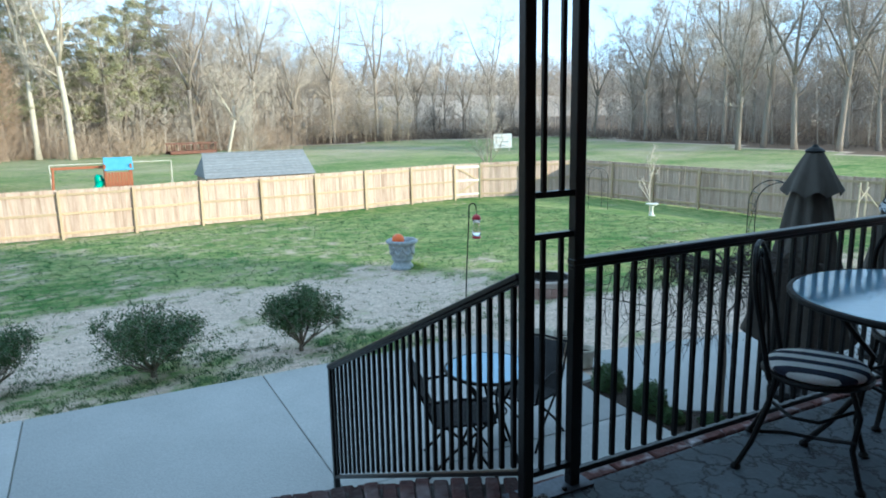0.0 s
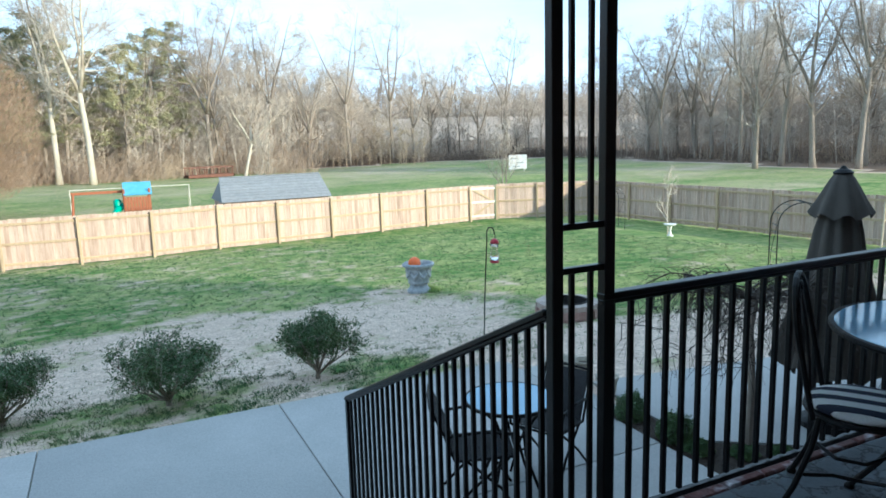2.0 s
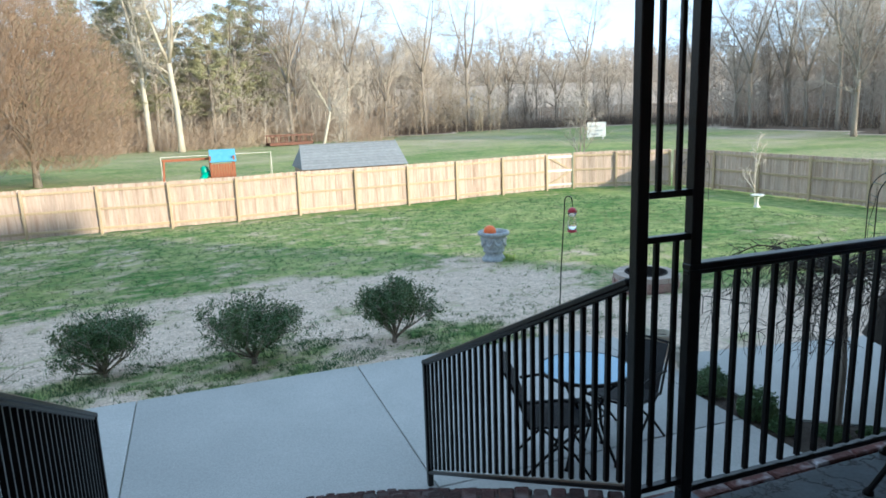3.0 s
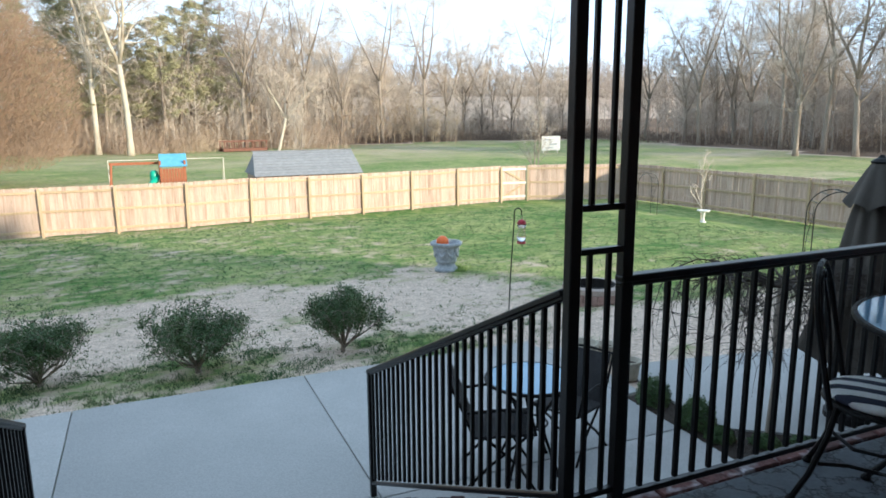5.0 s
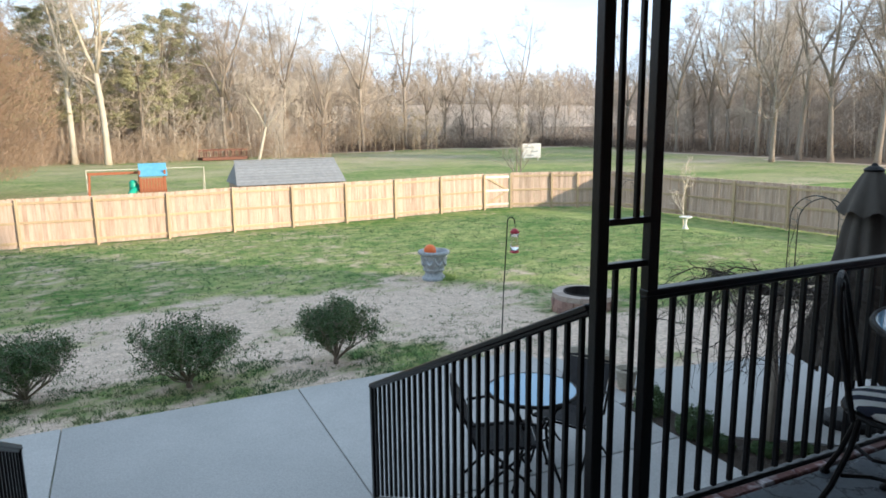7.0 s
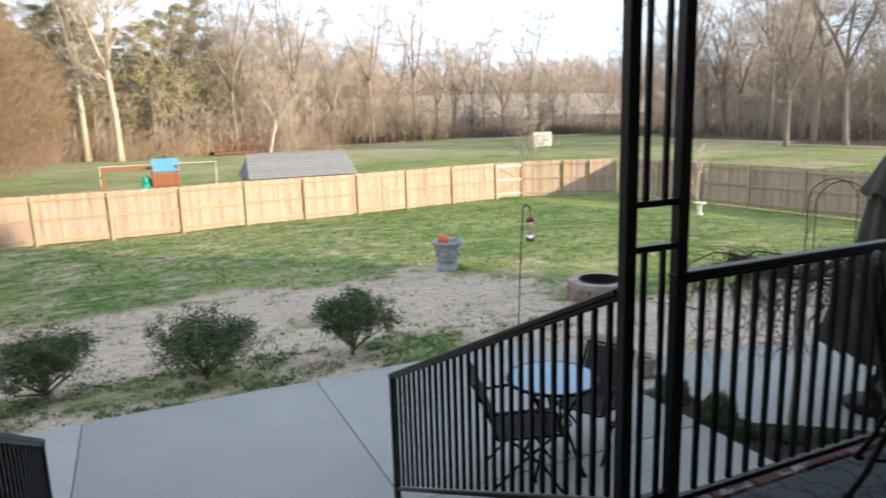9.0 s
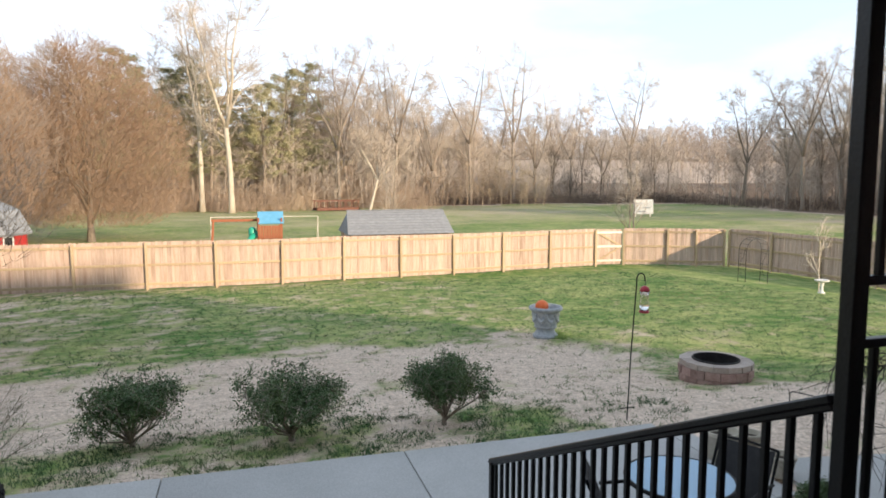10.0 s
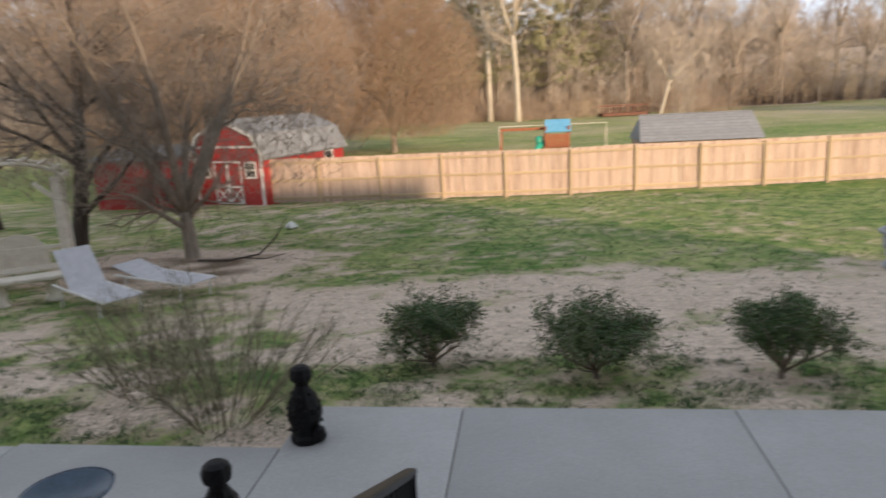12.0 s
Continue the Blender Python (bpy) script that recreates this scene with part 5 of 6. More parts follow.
def bare_tree(name, seed, H, r, first, n1, n2, n3, ntw, ang, reach, bark, twig, label, group="", lean=0.0, stems=1, lift1=0.06, tw=0.012, tlen=0.6, fill=None, forks=0, fork_at=0.4, spread=24):
    """A leafless tree: trunk and limbs in one part, fine branches and twigs in the other. With forks the trunk divides into that many leaders."""
    rng = random.Random(seed)
    trunk, fine = Build(), Build()
    tb, tt = [], []
    for s in range(stems):
        d0 = Vector((rng.uniform(-1, 1) * lean, rng.uniform(-1, 1) * lean, 1))
        if stems > 1:
            a = 6.283 * s / stems + 0.4
            d0 = Vector((math.cos(a) * lean, math.sin(a) * lean, 1))
        base = (0.06 * math.cos(s * 2.1) * (stems > 1), 0.06 * math.sin(s * 2.1) * (stems > 1), -0.15)
        axes = []
        if forks:
            tp, tr = grow(rng, base, d0, H * fork_at, r, r * 0.74, 6, 0.035, 0.05)
            tr[0] *= 1.35
            trunk.tube(tp, tr, 8)
            axes.append((tp, tr, 0.62, max(1, n1 // 8)))
            ax = (tp[-1] - tp[-2]).normalized()
            o = ax.orthogonal().normalized()
            for k in range(forks):
                w = o.copy()
                w.rotate(Matrix.Rotation(6.283 * (k + rng.uniform(-0.25, 0.25)) / forks, 3, ax))
                an = radians(spread * rng.uniform(0.5, 1.3))
                lp, lr = grow(rng, tp[-1] - ax * 0.1 * r, ax * math.cos(an) + w * math.sin(an), H * (1 - fork_at) * rng.uniform(0.8, 1.05), r * 0.62, r * 0.07, 8, 0.13, 0.05)
                trunk.tube(lp, lr, 6)
                axes.append((lp, lr, 0.12, max(2, round(n1 * 0.9 / forks))))
        else:
            tp, tr = grow(rng, base, d0, H * rng.uniform(0.85, 1.0), r, r * 0.12, 9, 0.07, 0.05)
            tr[0] *= 1.35
            trunk.tube(tp, tr, 7)
            axes.append((tp, tr, first, n1))
        for tp, tr, low, count in axes:
            for i in range(count):
                f = low + (0.98 - low) * (i + rng.random()) / count
                p, q, d = along(tp, tr, f)
                L = reach * H * (1.15 - 0.75 * (f - low) / (1 - low)) * rng.uniform(0.6, 1.2)
                bp, br = grow(rng, p, side_way(rng, d, radians(ang * rng.uniform(0.75, 1.25))), L, max(q * 0.5, 0.012), 0.008, 7, 0.24 if forks else 0.16, lift1)
                trunk.tube(bp, br, 5)
                for j in range(n2):
                    g = 0.25 + 0.73 * (j + rng.random()) / n2
                    p2, q2, d2 = along(bp, br, g)
                    L2 = L * 0.55 * (1.2 - 0.6 * g) * rng.uniform(0.7, 1.2)
                    cp, cr = grow(rng, p2, side_way(rng, d2, radians(rng.uniform(28, 60))), L2, max(q2 * 0.6, tw), tw * 0.6, 3, 0.2, lift1)
                    fine.tube(cp, cr, 3, False)
                    for k in range(n3):
                        p3, q3, d3 = along(cp, cr, 0.15 + 0.85 * rng.random())
                        w3 = side_way(rng, d3, radians(rng.uniform(20, 60)))
                        e3 = p3 + w3 * L2 * rng.uniform(0.35, 0.85)
                        tb.append(p3)
                        tt.append(e3)
                        for _ in range(ntw):
                            p4 = p3.lerp(e3, rng.uniform(0.2, 0.95))
                            tb.append(p4)
                            tt.append(p4 + side_way(rng, w3, radians(rng.uniform(20, 65))) * tlen * rng.uniform(0.4, 1.0))
    if fill:
        count, half, z0, z1 = fill
        while count > 0:
            q = Vector((rng.uniform(-1, 1), rng.uniform(-1, 1), rng.uniform(0, 1)))
            edge = math.sin(math.pi * min(1.0, 0.12 + 0.88 * q.z ** 0.75)) ** 0.62 + 0.02
            lump = 1 + 0.16 * noise.noise((q.x * 2.2, q.y * 2.2, q.z * 3 + seed))
            rr = math.hypot(q.x, q.y)
            if rr > edge * lump or rr < edge * 0.35:
                continue
            count -= 1
            p = Vector((q.x * half, q.y * half, z0 + (z1 - z0) * q.z))
            w = Vector((q.x * 0.5, q.y * 0.5, 0.75)) + Vector((rng.uniform(-0.8, 0.8), rng.uniform(-0.8, 0.8), rng.uniform(-0.5, 0.4)))
            tb.append(p)
            tt.append(p + w.normalized() * tlen * rng.uniform(0.4, 1.0))
    t = thing(name, Matrix.Identity(4), label, "tree", group)
    part("trunk", trunk, bark, t, "", True)
    fv = np.array(fine.v)
    ff = np.array([x for q in fine.f for x in ((q[0], q[1], q[2]), (q[0], q[2], q[3]))])
    sv, sf = spikes(np.array([tuple(p) for p in tb]), np.array([tuple(p) for p in tt]), tw * 0.5)
    v, f = stack_meshes([(fv, ff), (sv, sf)])
    part("crown", raw_mesh("crown", v, f, twig), None, t, "leafless crown of fine twigs")
    return t


def place(t, spots, rng, smin=0.85, smax=1.15):
    """The tree itself at the first spot and copies at the others."""
    for i, (x, y) in enumerate(spots):
        s = rng.uniform(smin, smax)
        m = pose(x, y, land(x, y) - 0.05, 0, 0, rng.uniform(0, 360))
        ob = t if i == 0 else copy_thing(t, m)
        ob.matrix_world = m @ Matrix.Diagonal((s, s, s, 1))


wr = random.Random(11)
# two pale sycamores at the wood's edge
syc = bare_tree("sycamore_tree", 21, 27, 0.36, 0.25, 30, 7, 6, 2, 58, 0.25, PALEBARK, TWIG, "tall leafless tree with pale white bark", "pale trees at the wood's edge", 0.02, tw=0.032, tlen=1.2, forks=2, fork_at=0.33, spread=14)
place(syc, [(-4.6, 90.2)], wr, 0.98, 1.0)
syc2 = bare_tree("sycamore_tree", 26, 27, 0.36, 0.25, 30, 7, 6, 2, 60, 0.25, PALEBARK, TWIG, "tall leafless tree with pale white bark and crooked limbs", "pale trees at the wood's edge", 0.02, tw=0.032, tlen=1.2, forks=3, fork_at=0.38, spread=15)
place(syc2, [(-1.1, 86.5)], wr, 0.98, 1.0)
leaner = bare_tree("leaning_tree", 34, 12, 0.2, 0.18, 22, 7, 6, 2, 55, 0.30, PALEBARK, TWIG, "leaning pale tree with a broad bare crown", "", 0.1, tw=0.024, tlen=0.7, forks=3, fork_at=0.38, spread=34)
place(leaner, [(15.8, 88.0)], wr, 1, 1)
leaner.matrix_world = pose(15.8, 88.0, land(15.8, 88) - 0.1, 0, 20, 30)
tall = bare_tree("forest_tree", 1, 22, 0.26, 0.30, 26, 7, 5, 2, 62, 0.22, BARK, TWIG, "tall leafless forest tree with grey-brown bark", "trees of the wood", 0.06, tw=0.026, tlen=1.15, forks=3, fork_at=0.42, spread=28)
broad = bare_tree("forest_tree", 2, 19, 0.30, 0.22, 28, 7, 5, 2, 55, 0.24, BARK, TWIG, "leafless forest tree with a broad crown", "trees of the wood", 0.08, tw=0.026, tlen=1.15, forks=4, fork_at=0.34, spread=30)
slim = bare_tree("forest_tree", 3, 15, 0.14, 0.22, 20, 6, 5, 2, 60, 0.24, BARK, TWIG, "slender leafless tree with thin grey twigs", "trees of the wood", 0.1, tw=0.022, tlen=0.9, forks=2, fork_at=0.36, spread=24)
dark = bare_tree("forest_tree", 5, 20, 0.27, 0.26, 26, 7, 5, 2, 54, 0.21, BARK, DARKTWIG, "dark leafless forest tree with crooked limbs", "trees of the wood", 0.14, tw=0.026, tlen=1.15, forks=3, fork_at=0.36, spread=26)


def scatter(n, x0, x1, y0, y1, gap):
    out, tries = [], 0
    while len(out) < n and tries < n * 40:
        tries += 1
        p = (wr.uniform(x0, x1), wr.uniform(y0, y1))
        if all((p[0] - q[0]) ** 2 + (p[1] - q[1]) ** 2 > gap * gap for q in out):
            out.append(p)
    return out


left = scatter(44, -62, 22, 95, 122, 4.2) + scatter(12, -60, -24, 62, 90, 5)
mid = scatter(22, 22, 80, 110, 124, 4.0)
right = scatter(40, 66, 112, 26, 92, 4.6)
creek = scatter(26, 4, 38, 104, 124, 3.6)
place(tall, [(65.8, 51.1), (44.5, 110.0), (70, 60), (64.2, 41.5)] + left[0:14] + mid[0:5] + right[0:9] + creek[0:8], wr)
place(broad, [(60.6, 50.1), (81.8, 82.0), (76, 70)] + left[14:28] + mid[5:9] + right[9:17] + creek[8:15], wr, 0.7, 1.0)
place(slim, [(60.8, 116.3), (18.0, 98.0), (28, 112), (36, 113)] + left[28:42] + mid[9:22] + right[17:24] + creek[15:26], wr)
place(dark, [(64.1, 46.1), (69, 44), (13, 96)] + left[42:56] + right[24:40] + creek[26:30], wr)


def conifer(seed, H, label):
    rng = random.Random(seed)
    nr = np.random.RandomState(seed)
    t = thing("cedar_tree", Matrix.Identity(4), label, "tree", "evergreens in the wood")
    tr = Build().tube([(0, 0, -0.1), (0.1, 0, H * 0.5), (0, 0.1, H)], [0.25, 0.16, 0.03], 7)
    cen = []
    for i in range(64):
        f = 0.22 + 0.78 * (i + rng.random()) / 64
        L = H * 0.27 * (1.22 - f) * rng.uniform(0.5, 1.3) + 0.5
        a = rng.uniform(0, 6.283)
        p = Vector((0, 0, H * f))
        q = p + Vector((math.cos(a) * L, math.sin(a) * L, L * rng.uniform(0.0, 0.45)))
        tr.tube([p, p.lerp(q, 0.5) + Vector((0, 0, 0.1)), q], [0.05, 0.03, 0.01], 4)
        for _ in range(11):
            c = p.lerp(q, rng.uniform(0.4, 1.05)) + Vector((rng.gauss(0, 0.3), rng.gauss(0, 0.3), rng.gauss(0, 0.18)))
            for _ in range(13):
                cen.append(tuple(c + Vector((rng.gauss(0, 0.2), rng.gauss(0, 0.2), rng.gauss(0, 0.1)))))
    part("trunk", tr, BARK, t)
    cen = np.array(cen)
    tips = cen + nr.normal(size=cen.shape) * np.array([0.26, 0.26, 0.14]) + np.array([0, 0, 0.08])
    v, f = spikes(cen, tips, 0.05)
    part("crown", raw_mesh("crown", v, f, NEEDLE), None, t, "dull green needle clumps")
    return t


place(conifer(9, 20, "dull green cedar among the bare trees"), [(-6.0, 96), (-10, 100), (-2.0, 99), (3.0, 97), (-14, 96), (-8, 93.5), (6.5, 101), (-18, 98), (0.5, 103), (-12, 92.5), (9.5, 104), (-4, 104)], wr, 0.7, 1.02)
tangle = bare_tree("forest_tree", 77, 8, 0.14, 0.1, 22, 7, 6, 2, 60, 0.3, DARKBARK, DARKTWIG, "low dark tangled tree at the field's edge", "trees of the wood", 0.1, tw=0.03, tlen=0.6, fill=(1500, 2.6, 0.5, 7.5), forks=4, fork_at=0.15, spread=30)
place(tangle, [(57.5, 114), (43, 113), (68, 108)], wr, 0.8, 1.0)

# dense round pear trees behind the fence
pear = bare_tree("pear_tree", 41, 10.5, 0.2, 0.12, 30, 9, 7, 1, 44, 0.5, BARK, PEARTWIG, "dense leafless pear tree with red-brown twigs", "pear trees behind the fence", 0.03, lift1=0.09, tw=0.021, tlen=0.8, fill=(30000, 5.4, 0.9, 11.8))
place(pear, [(-9.3, 49.5), (-16.5, 50.5), (-15.5, 40.5), (-22.5, 42)], wr, 1.08, 1.18)

# trees in the yard
yard = bare_tree("yard_tree", 52, 7.6, 0.19, 0.22, 36, 8, 7, 3, 52, 0.28, BARK, YARDTWIG, "leafless yard tree with a low spreading crown", "trees in the yard", 0.03, 1, lift1=0.0, tw=0.014, tlen=0.55, fill=(11000, 4.3, 1.5, 8.0), forks=6, fork_at=0.17, spread=34)
place(yard, [(-7.75, 16.3)], wr, 1.0, 1.0)
yard2 = bare_tree("yard_tree", 55, 8.5, 0.2, 0.15, 18, 9, 8, 3, 50, 0.42, DARKBARK, YARDTWIG, "dark-barked leafless tree in the yard", "trees in the yard", 0.15, 1, lift1=0.03, tw=0.012, tlen=0.5, fill=(6000, 4.0, 2.0, 8.5))
place(yard2, [(-10.7, 16.4), (-17.5, 22.0)], wr, 1.0, 1.1)
sap = bare_tree("sapling", 61, 2.6, 0.02, 0.25, 9, 5, 4, 1, 40, 0.35, TWIG, TWIG, "thin pale leafless sapling on the lawn", "saplings", 0.1, 1, tw=0.006, tlen=0.2)
place(sap, [(18.75, 19.25)], wr, 1.0, 1.05)
sap2 = bare_tree("sapling", 62, 5.5, 0.06, 0.2, 11, 6, 5, 1, 36, 0.3, BARK, TWIG, "young leafless tree behind the fence", "saplings", 0.1, 2, tw=0.01, tlen=0.35)
place(sap2, [(21.5, 35.5), (9.8, 46)], wr, 0.9, 1.0)


def boxwood(m, seed, w, h, label):
    """An evergreen shrub: bare forked stems and a flat-topped vase of leaf clumps."""
    rng = random.Random(seed)
    nr = np.random.RandomState(seed)
    t = thing("boxwood_shrub", m, label, "shrub", "evergreen shrubs by the patio")
    stems = Build()
    tips = []
    k = w / 1.1
    n = 22
    stems.tube([(0.01, 0, -0.05), (0, 0.01, 0.08 * h), (0, 0, 0.17 * h)], [0.036 * k, 0.028 * k, 0.02 * k], 7)
    for i in range(n):
        a = i * 2.4
        rad = w / 2 * math.sqrt((i + 0.5) / n) * rng.uniform(0.78, 1.0)
        tip = Vector((rad * math.cos(a), rad * math.sin(a), h * (0.90 - 0.36 * (rad / (w / 2)) ** 2.2) * rng.uniform(0.9, 1.06)))
        p0 = Vector((0.012 * k * math.cos(a), 0.012 * k * math.sin(a), rng.uniform(0.06, 0.16) * h))
        m1 = p0.lerp(tip, 0.5) + Vector((rng.uniform(-0.05, 0.05) * k, rng.uniform(-0.05, 0.05) * k, rng.uniform(-0.09, -0.01) * k))
        stems.tube([p0, m1, tip], [0.012 * k, 0.008 * k, 0.003 * k], 5)
        for _ in range(9):
            s = m1.lerp(tip, rng.uniform(0.0, 1.0))
            e = s + Vector((rng.gauss(0, 0.075), rng.gauss(0, 0.075), rng.uniform(-0.02, 0.13))) * k
            stems.tube([s, e], [0.005 * k, 0.002 * k], 3, False)
            tips.append(e)
            for _ in range(3):
                e2 = e + Vector((rng.gauss(0, 0.05), rng.gauss(0, 0.05), rng.gauss(0.01, 0.035))) * k
                stems.tube([e, e2], [0.003 * k, 0.0015 * k], 3, False)
                tips.append(e2)
    part("woody_framework", stems, BARK, t, "bare brown branching stems")
    tips = np.array([tuple(p) for p in tips])
    q = 24
    cen = np.repeat(tips, q, axis=0) + nr.normal(size=(len(tips) * q, 3)) * np.array([0.026, 0.026, 0.034])
    v, f = leaves(cen, nr.uniform(0.009, 0.017, len(cen)), nr)
    part("crown", raw_mesh("crown", v, f, LEAF), None, t, "small dark green leaves")
    return t


for i, (x, y, w, h, la) in enumerate(((-1.06, 8.2, 1.08, 0.74, "rounded"), (0.52, 7.8, 1.24, 0.71, "broad"), (2.17, 7.82, 1.1, 0.79, "vase-shaped"))):
    boxwood(pose(x, y, land(x, y), 0, 0, i * 50), 70 + i, w, h, la + " dark green boxwood shrub with bare lower stems")


def mound_shrub(m, seed, w, h, label):
    """A low clipped evergreen, leafy to the ground."""
    nr = np.random.RandomState(seed)
    t = thing("mound_shrub", m, label, "shrub", "small shrubs in the bed")
    d = nr.normal(size=(150, 3))
    d /= np.linalg.norm(d, axis=1, keepdims=True)
    d[:, 2] = np.abs(d[:, 2])
    shoots = d * np.array([w / 2, w / 2, h]) * nr.uniform(0.75, 1.05, (150, 1))
    v, f = spikes(shoots * 0.15, shoots, 0.004)
    part("woody_framework", raw_mesh("woody_framework", v, f, DARKBARK), None, t)
    n = int(4200 * w * w / 0.1)
    d = nr.normal(size=(n, 3))
    d /= np.linalg.norm(d, axis=1, keepdims=True)
    d[:, 2] = np.abs(d[:, 2])
    lump = 1 + 0.14 * np.sin(d[:, :1] * 9 + seed) * np.cos(d[:, 1:2] * 8)
    cen = d * np.array([w / 2, w / 2, h]) * lump * nr.uniform(0.72, 1.03, (n, 1)) + np.array([0, 0, 0.012])
    v, f = leaves(cen, nr.uniform(0.008, 0.014, n), nr)
    part("crown", raw_mesh("crown", v, f, LEAF), None, t, "small dark green leaves")
    return t


for i, (x, y, w, h) in enumerate(((4.35, 4.90, 0.32, 0.24), (4.37, 4.36, 0.33, 0.24), (4.36, 4.08, 0.24, 0.09), (4.62, 3.86, 0.24, 0.06), (4.9, 3.72, 0.22, 0.05))):
    mound_shrub(pose(x, y, -0.012), 80 + i, w, h, "small clipped dark green shrub in the bed" if i < 2 else "low green groundcover clump on dark mulch")


def bare_shrub(m, seed, n, h, spread, material, label):
    rng = random.Random(seed)
    t = thing("bare_shrub", m, label, "shrub")
    s = Build()
    tb, tt = [], []
    for i in range(n):
        a = rng.uniform(0, 6.283)
        d = Vector((math.cos(a) * spread * rng.random(), math.sin(a) * spread * rng.random(), 1))
        pts, rads = grow(rng, (0.2 * math.cos(a), 0.2 * math.sin(a), -0.05), d, h * rng.uniform(0.7, 1.1), 0.0055, 0.0016, 5, 0.12, 0.02)
        s.tube(pts, rads, 4, False)
        for _ in range(34):
            p, q, dd = along(pts, rads, rng.uniform(0.3, 1))
            e = p + side_way(rng, dd, radians(rng.uniform(20, 50))) * rng.uniform(0.08, 0.3)
            tb.append(p)
            tt.append(e)
    part("woody_framework", s, material, t)
    v, f = spikes(np.array([tuple(p) for p in tb]), np.array([tuple(p) for p in tt]), 0.0022)
    part("crown", raw_mesh("crown", v, f, material), None, t)
    return t


bare_shrub(pose(-2.62, 6.72, land(-2.6, 6.7)), 91, 54, 1.3, 1.15, SHRUBTWIG, "leafless many-stemmed shrub beside the path")
bare_shrub(pose(-3.6, 7.3, land(-3.6, 7.3)), 92, 38, 1.0, 1.1, SHRUBTWIG, "low leafless shrub behind the path")


def weeping_tree(m):
    rng = random.Random(17)
    t = thing("weeping_tree", m, "small weeping tree with a bare twisted crown", "tree")
    part("trunk", Build().tube([(0, 0, -0.05), (0.02, 0, 0.5), (-0.01, 0.02, 1.0), (0.01, 0, 1.3)], [0.042, 0.032, 0.03, 0.034], 8), BARK, t, "grey trunk")
    tr = Build()
    fine = Build()
    for i in range(36):
        a = i * 2.4
        R, top = rng.uniform(0.5, 1.05), rng.uniform(1.3, 1.5)
        pts = []
        for u in np.linspace(0, 1, 9):
            r = R * (1 - (1 - u) ** 1.7)
            z = 1.28 + (top - 1.28) * math.sin(min(u * 2.2, 1.57)) - (top - rng.uniform(0.55, 0.95)) * max(0, u - 0.45) ** 1.5 * 1.9
            b2 = a + 0.5 * math.sin(u * 4 + i)
            pts.append(Vector((r * math.cos(b2) + rng.uniform(-0.03, 0.03), r * math.sin(b2) + rng.uniform(-0.03, 0.03), z)))
        rads = [0.011 - 0.009 * k / 8 for k in range(9)]
        tr.tube(pts, rads, 4, False)
        for _ in range(30):
            p, q, d = along(pts, rads, rng.uniform(0.2, 1))
            w = side_way(rng, d, radians(rng.uniform(30, 80)))
            e = p + w * rng.uniform(0.05, 0.14)
            e2 = e + (w + Vector((rng.uniform(-1, 1), rng.uniform(-1, 1), -0.9))).normalized() * rng.uniform(0.08, 0.26)
            fine.tube([p, e, e2], [0.0032, 0.0024, 0.0012], 3, False)
    part("limbs_frame", tr, DARKBARK, t, "arching bare limbs")
    part("crown", fine, DARKBARK, t, "drooping bare twigs")
    return t


weeping_tree(pose(4.83, 4.0, -0.02))

# bamboo canes tied into a frame, and a bent wire stake, on the lawn
CANE = coat("pale_bamboo_cane", (0.48, 0.42, 0.29), (0.60, 0.54, 0.40), 6, 0.7, 0, 0.2, 40)
canes = thing("cane_frame", pose(13.0, 7.95, land(13.0, 7.95) - 0.05), "pale bamboo canes tied into a loose garden frame", "plant support")
for a, c, r in (((0, 0, 0), (0.06, 0, 1.42), 0.02), ((0.42, 0.1, 0), (0.44, 0.1, 1.40), 0.017), ((0.02, 0.02, 0.98), (0.5, 0.09, 1.3), 0.011), ((0.03, 0.02, 1.36), (0.48, 0.08, 1.02), 0.011), ((0.44, 0.1, 1.2), (0.95, 0.05, 0.75), 0.012)):
    part("cane", Build().tube([a, c], [r, r * 0.85], 7), CANE, canes)
stake = thing("wire_stake", pose(5.97, 6.94, land(5.97, 6.94)), "thin black bent wire garden stake in bare ground", "garden stake")
part("rod", Build().tube([(0, 0, -0.1), (0.01, 0, 0.2), (0.03, -0.01, 0.22), (0.3, -0.17, 0.17), (0.58, -0.33, 0.10)], 0.006, 6), BLACK, stake)
part("tip", Build().tube([(0.005, 0, 0.2), (-0.01, 0.01, 0.25)], 0.005, 6), BLACK, stake)

# low branch on the ground, scrap of white bag
fb = Build().tube([(-7.3, 15.6, land(-7.3, 15.6) + 0.05), (-6.6, 15.7, land(-6.6, 15.7) + 0.03), (-6.0, 15.9, land(-6, 15.9) + 0.12), (-5.6, 16.0, land(-5.6, 16) + 0.5), (-5.35, 16.0, land(-5.4, 16) + 0.9)], [0.03, 0.026, 0.022, 0.015, 0.006], 6)
fb.tube([(-6.3, 15.8, land(-6.3, 15.8) + 0.06), (-5.7, 15.5, land(-5.7, 15.5) + 0.08), (-5.2, 15.4, land(-5.2, 15.4) + 0.2)], [0.018, 0.012, 0.004], 5)
solid("fallen_branch", fb, DARKBARK, "dark fallen branch lying on the lawn", "branch")
bag = Build().lathe([(0.10, 0.0), (0.16, 0.05), (0.13, 0.13), (0.06, 0.19), (0.02, 0.22)], 14, (0, 0, 0), 0.2, 5)
solid("plastic_bag", bag, WHITEP, "crumpled white plastic bag on the lawn", "bag", m=pose(-6.9, 20.6, land(-6.9, 20.6)))

# ---- grass, brush and far woods ----
nr = np.random.RandomState(5)


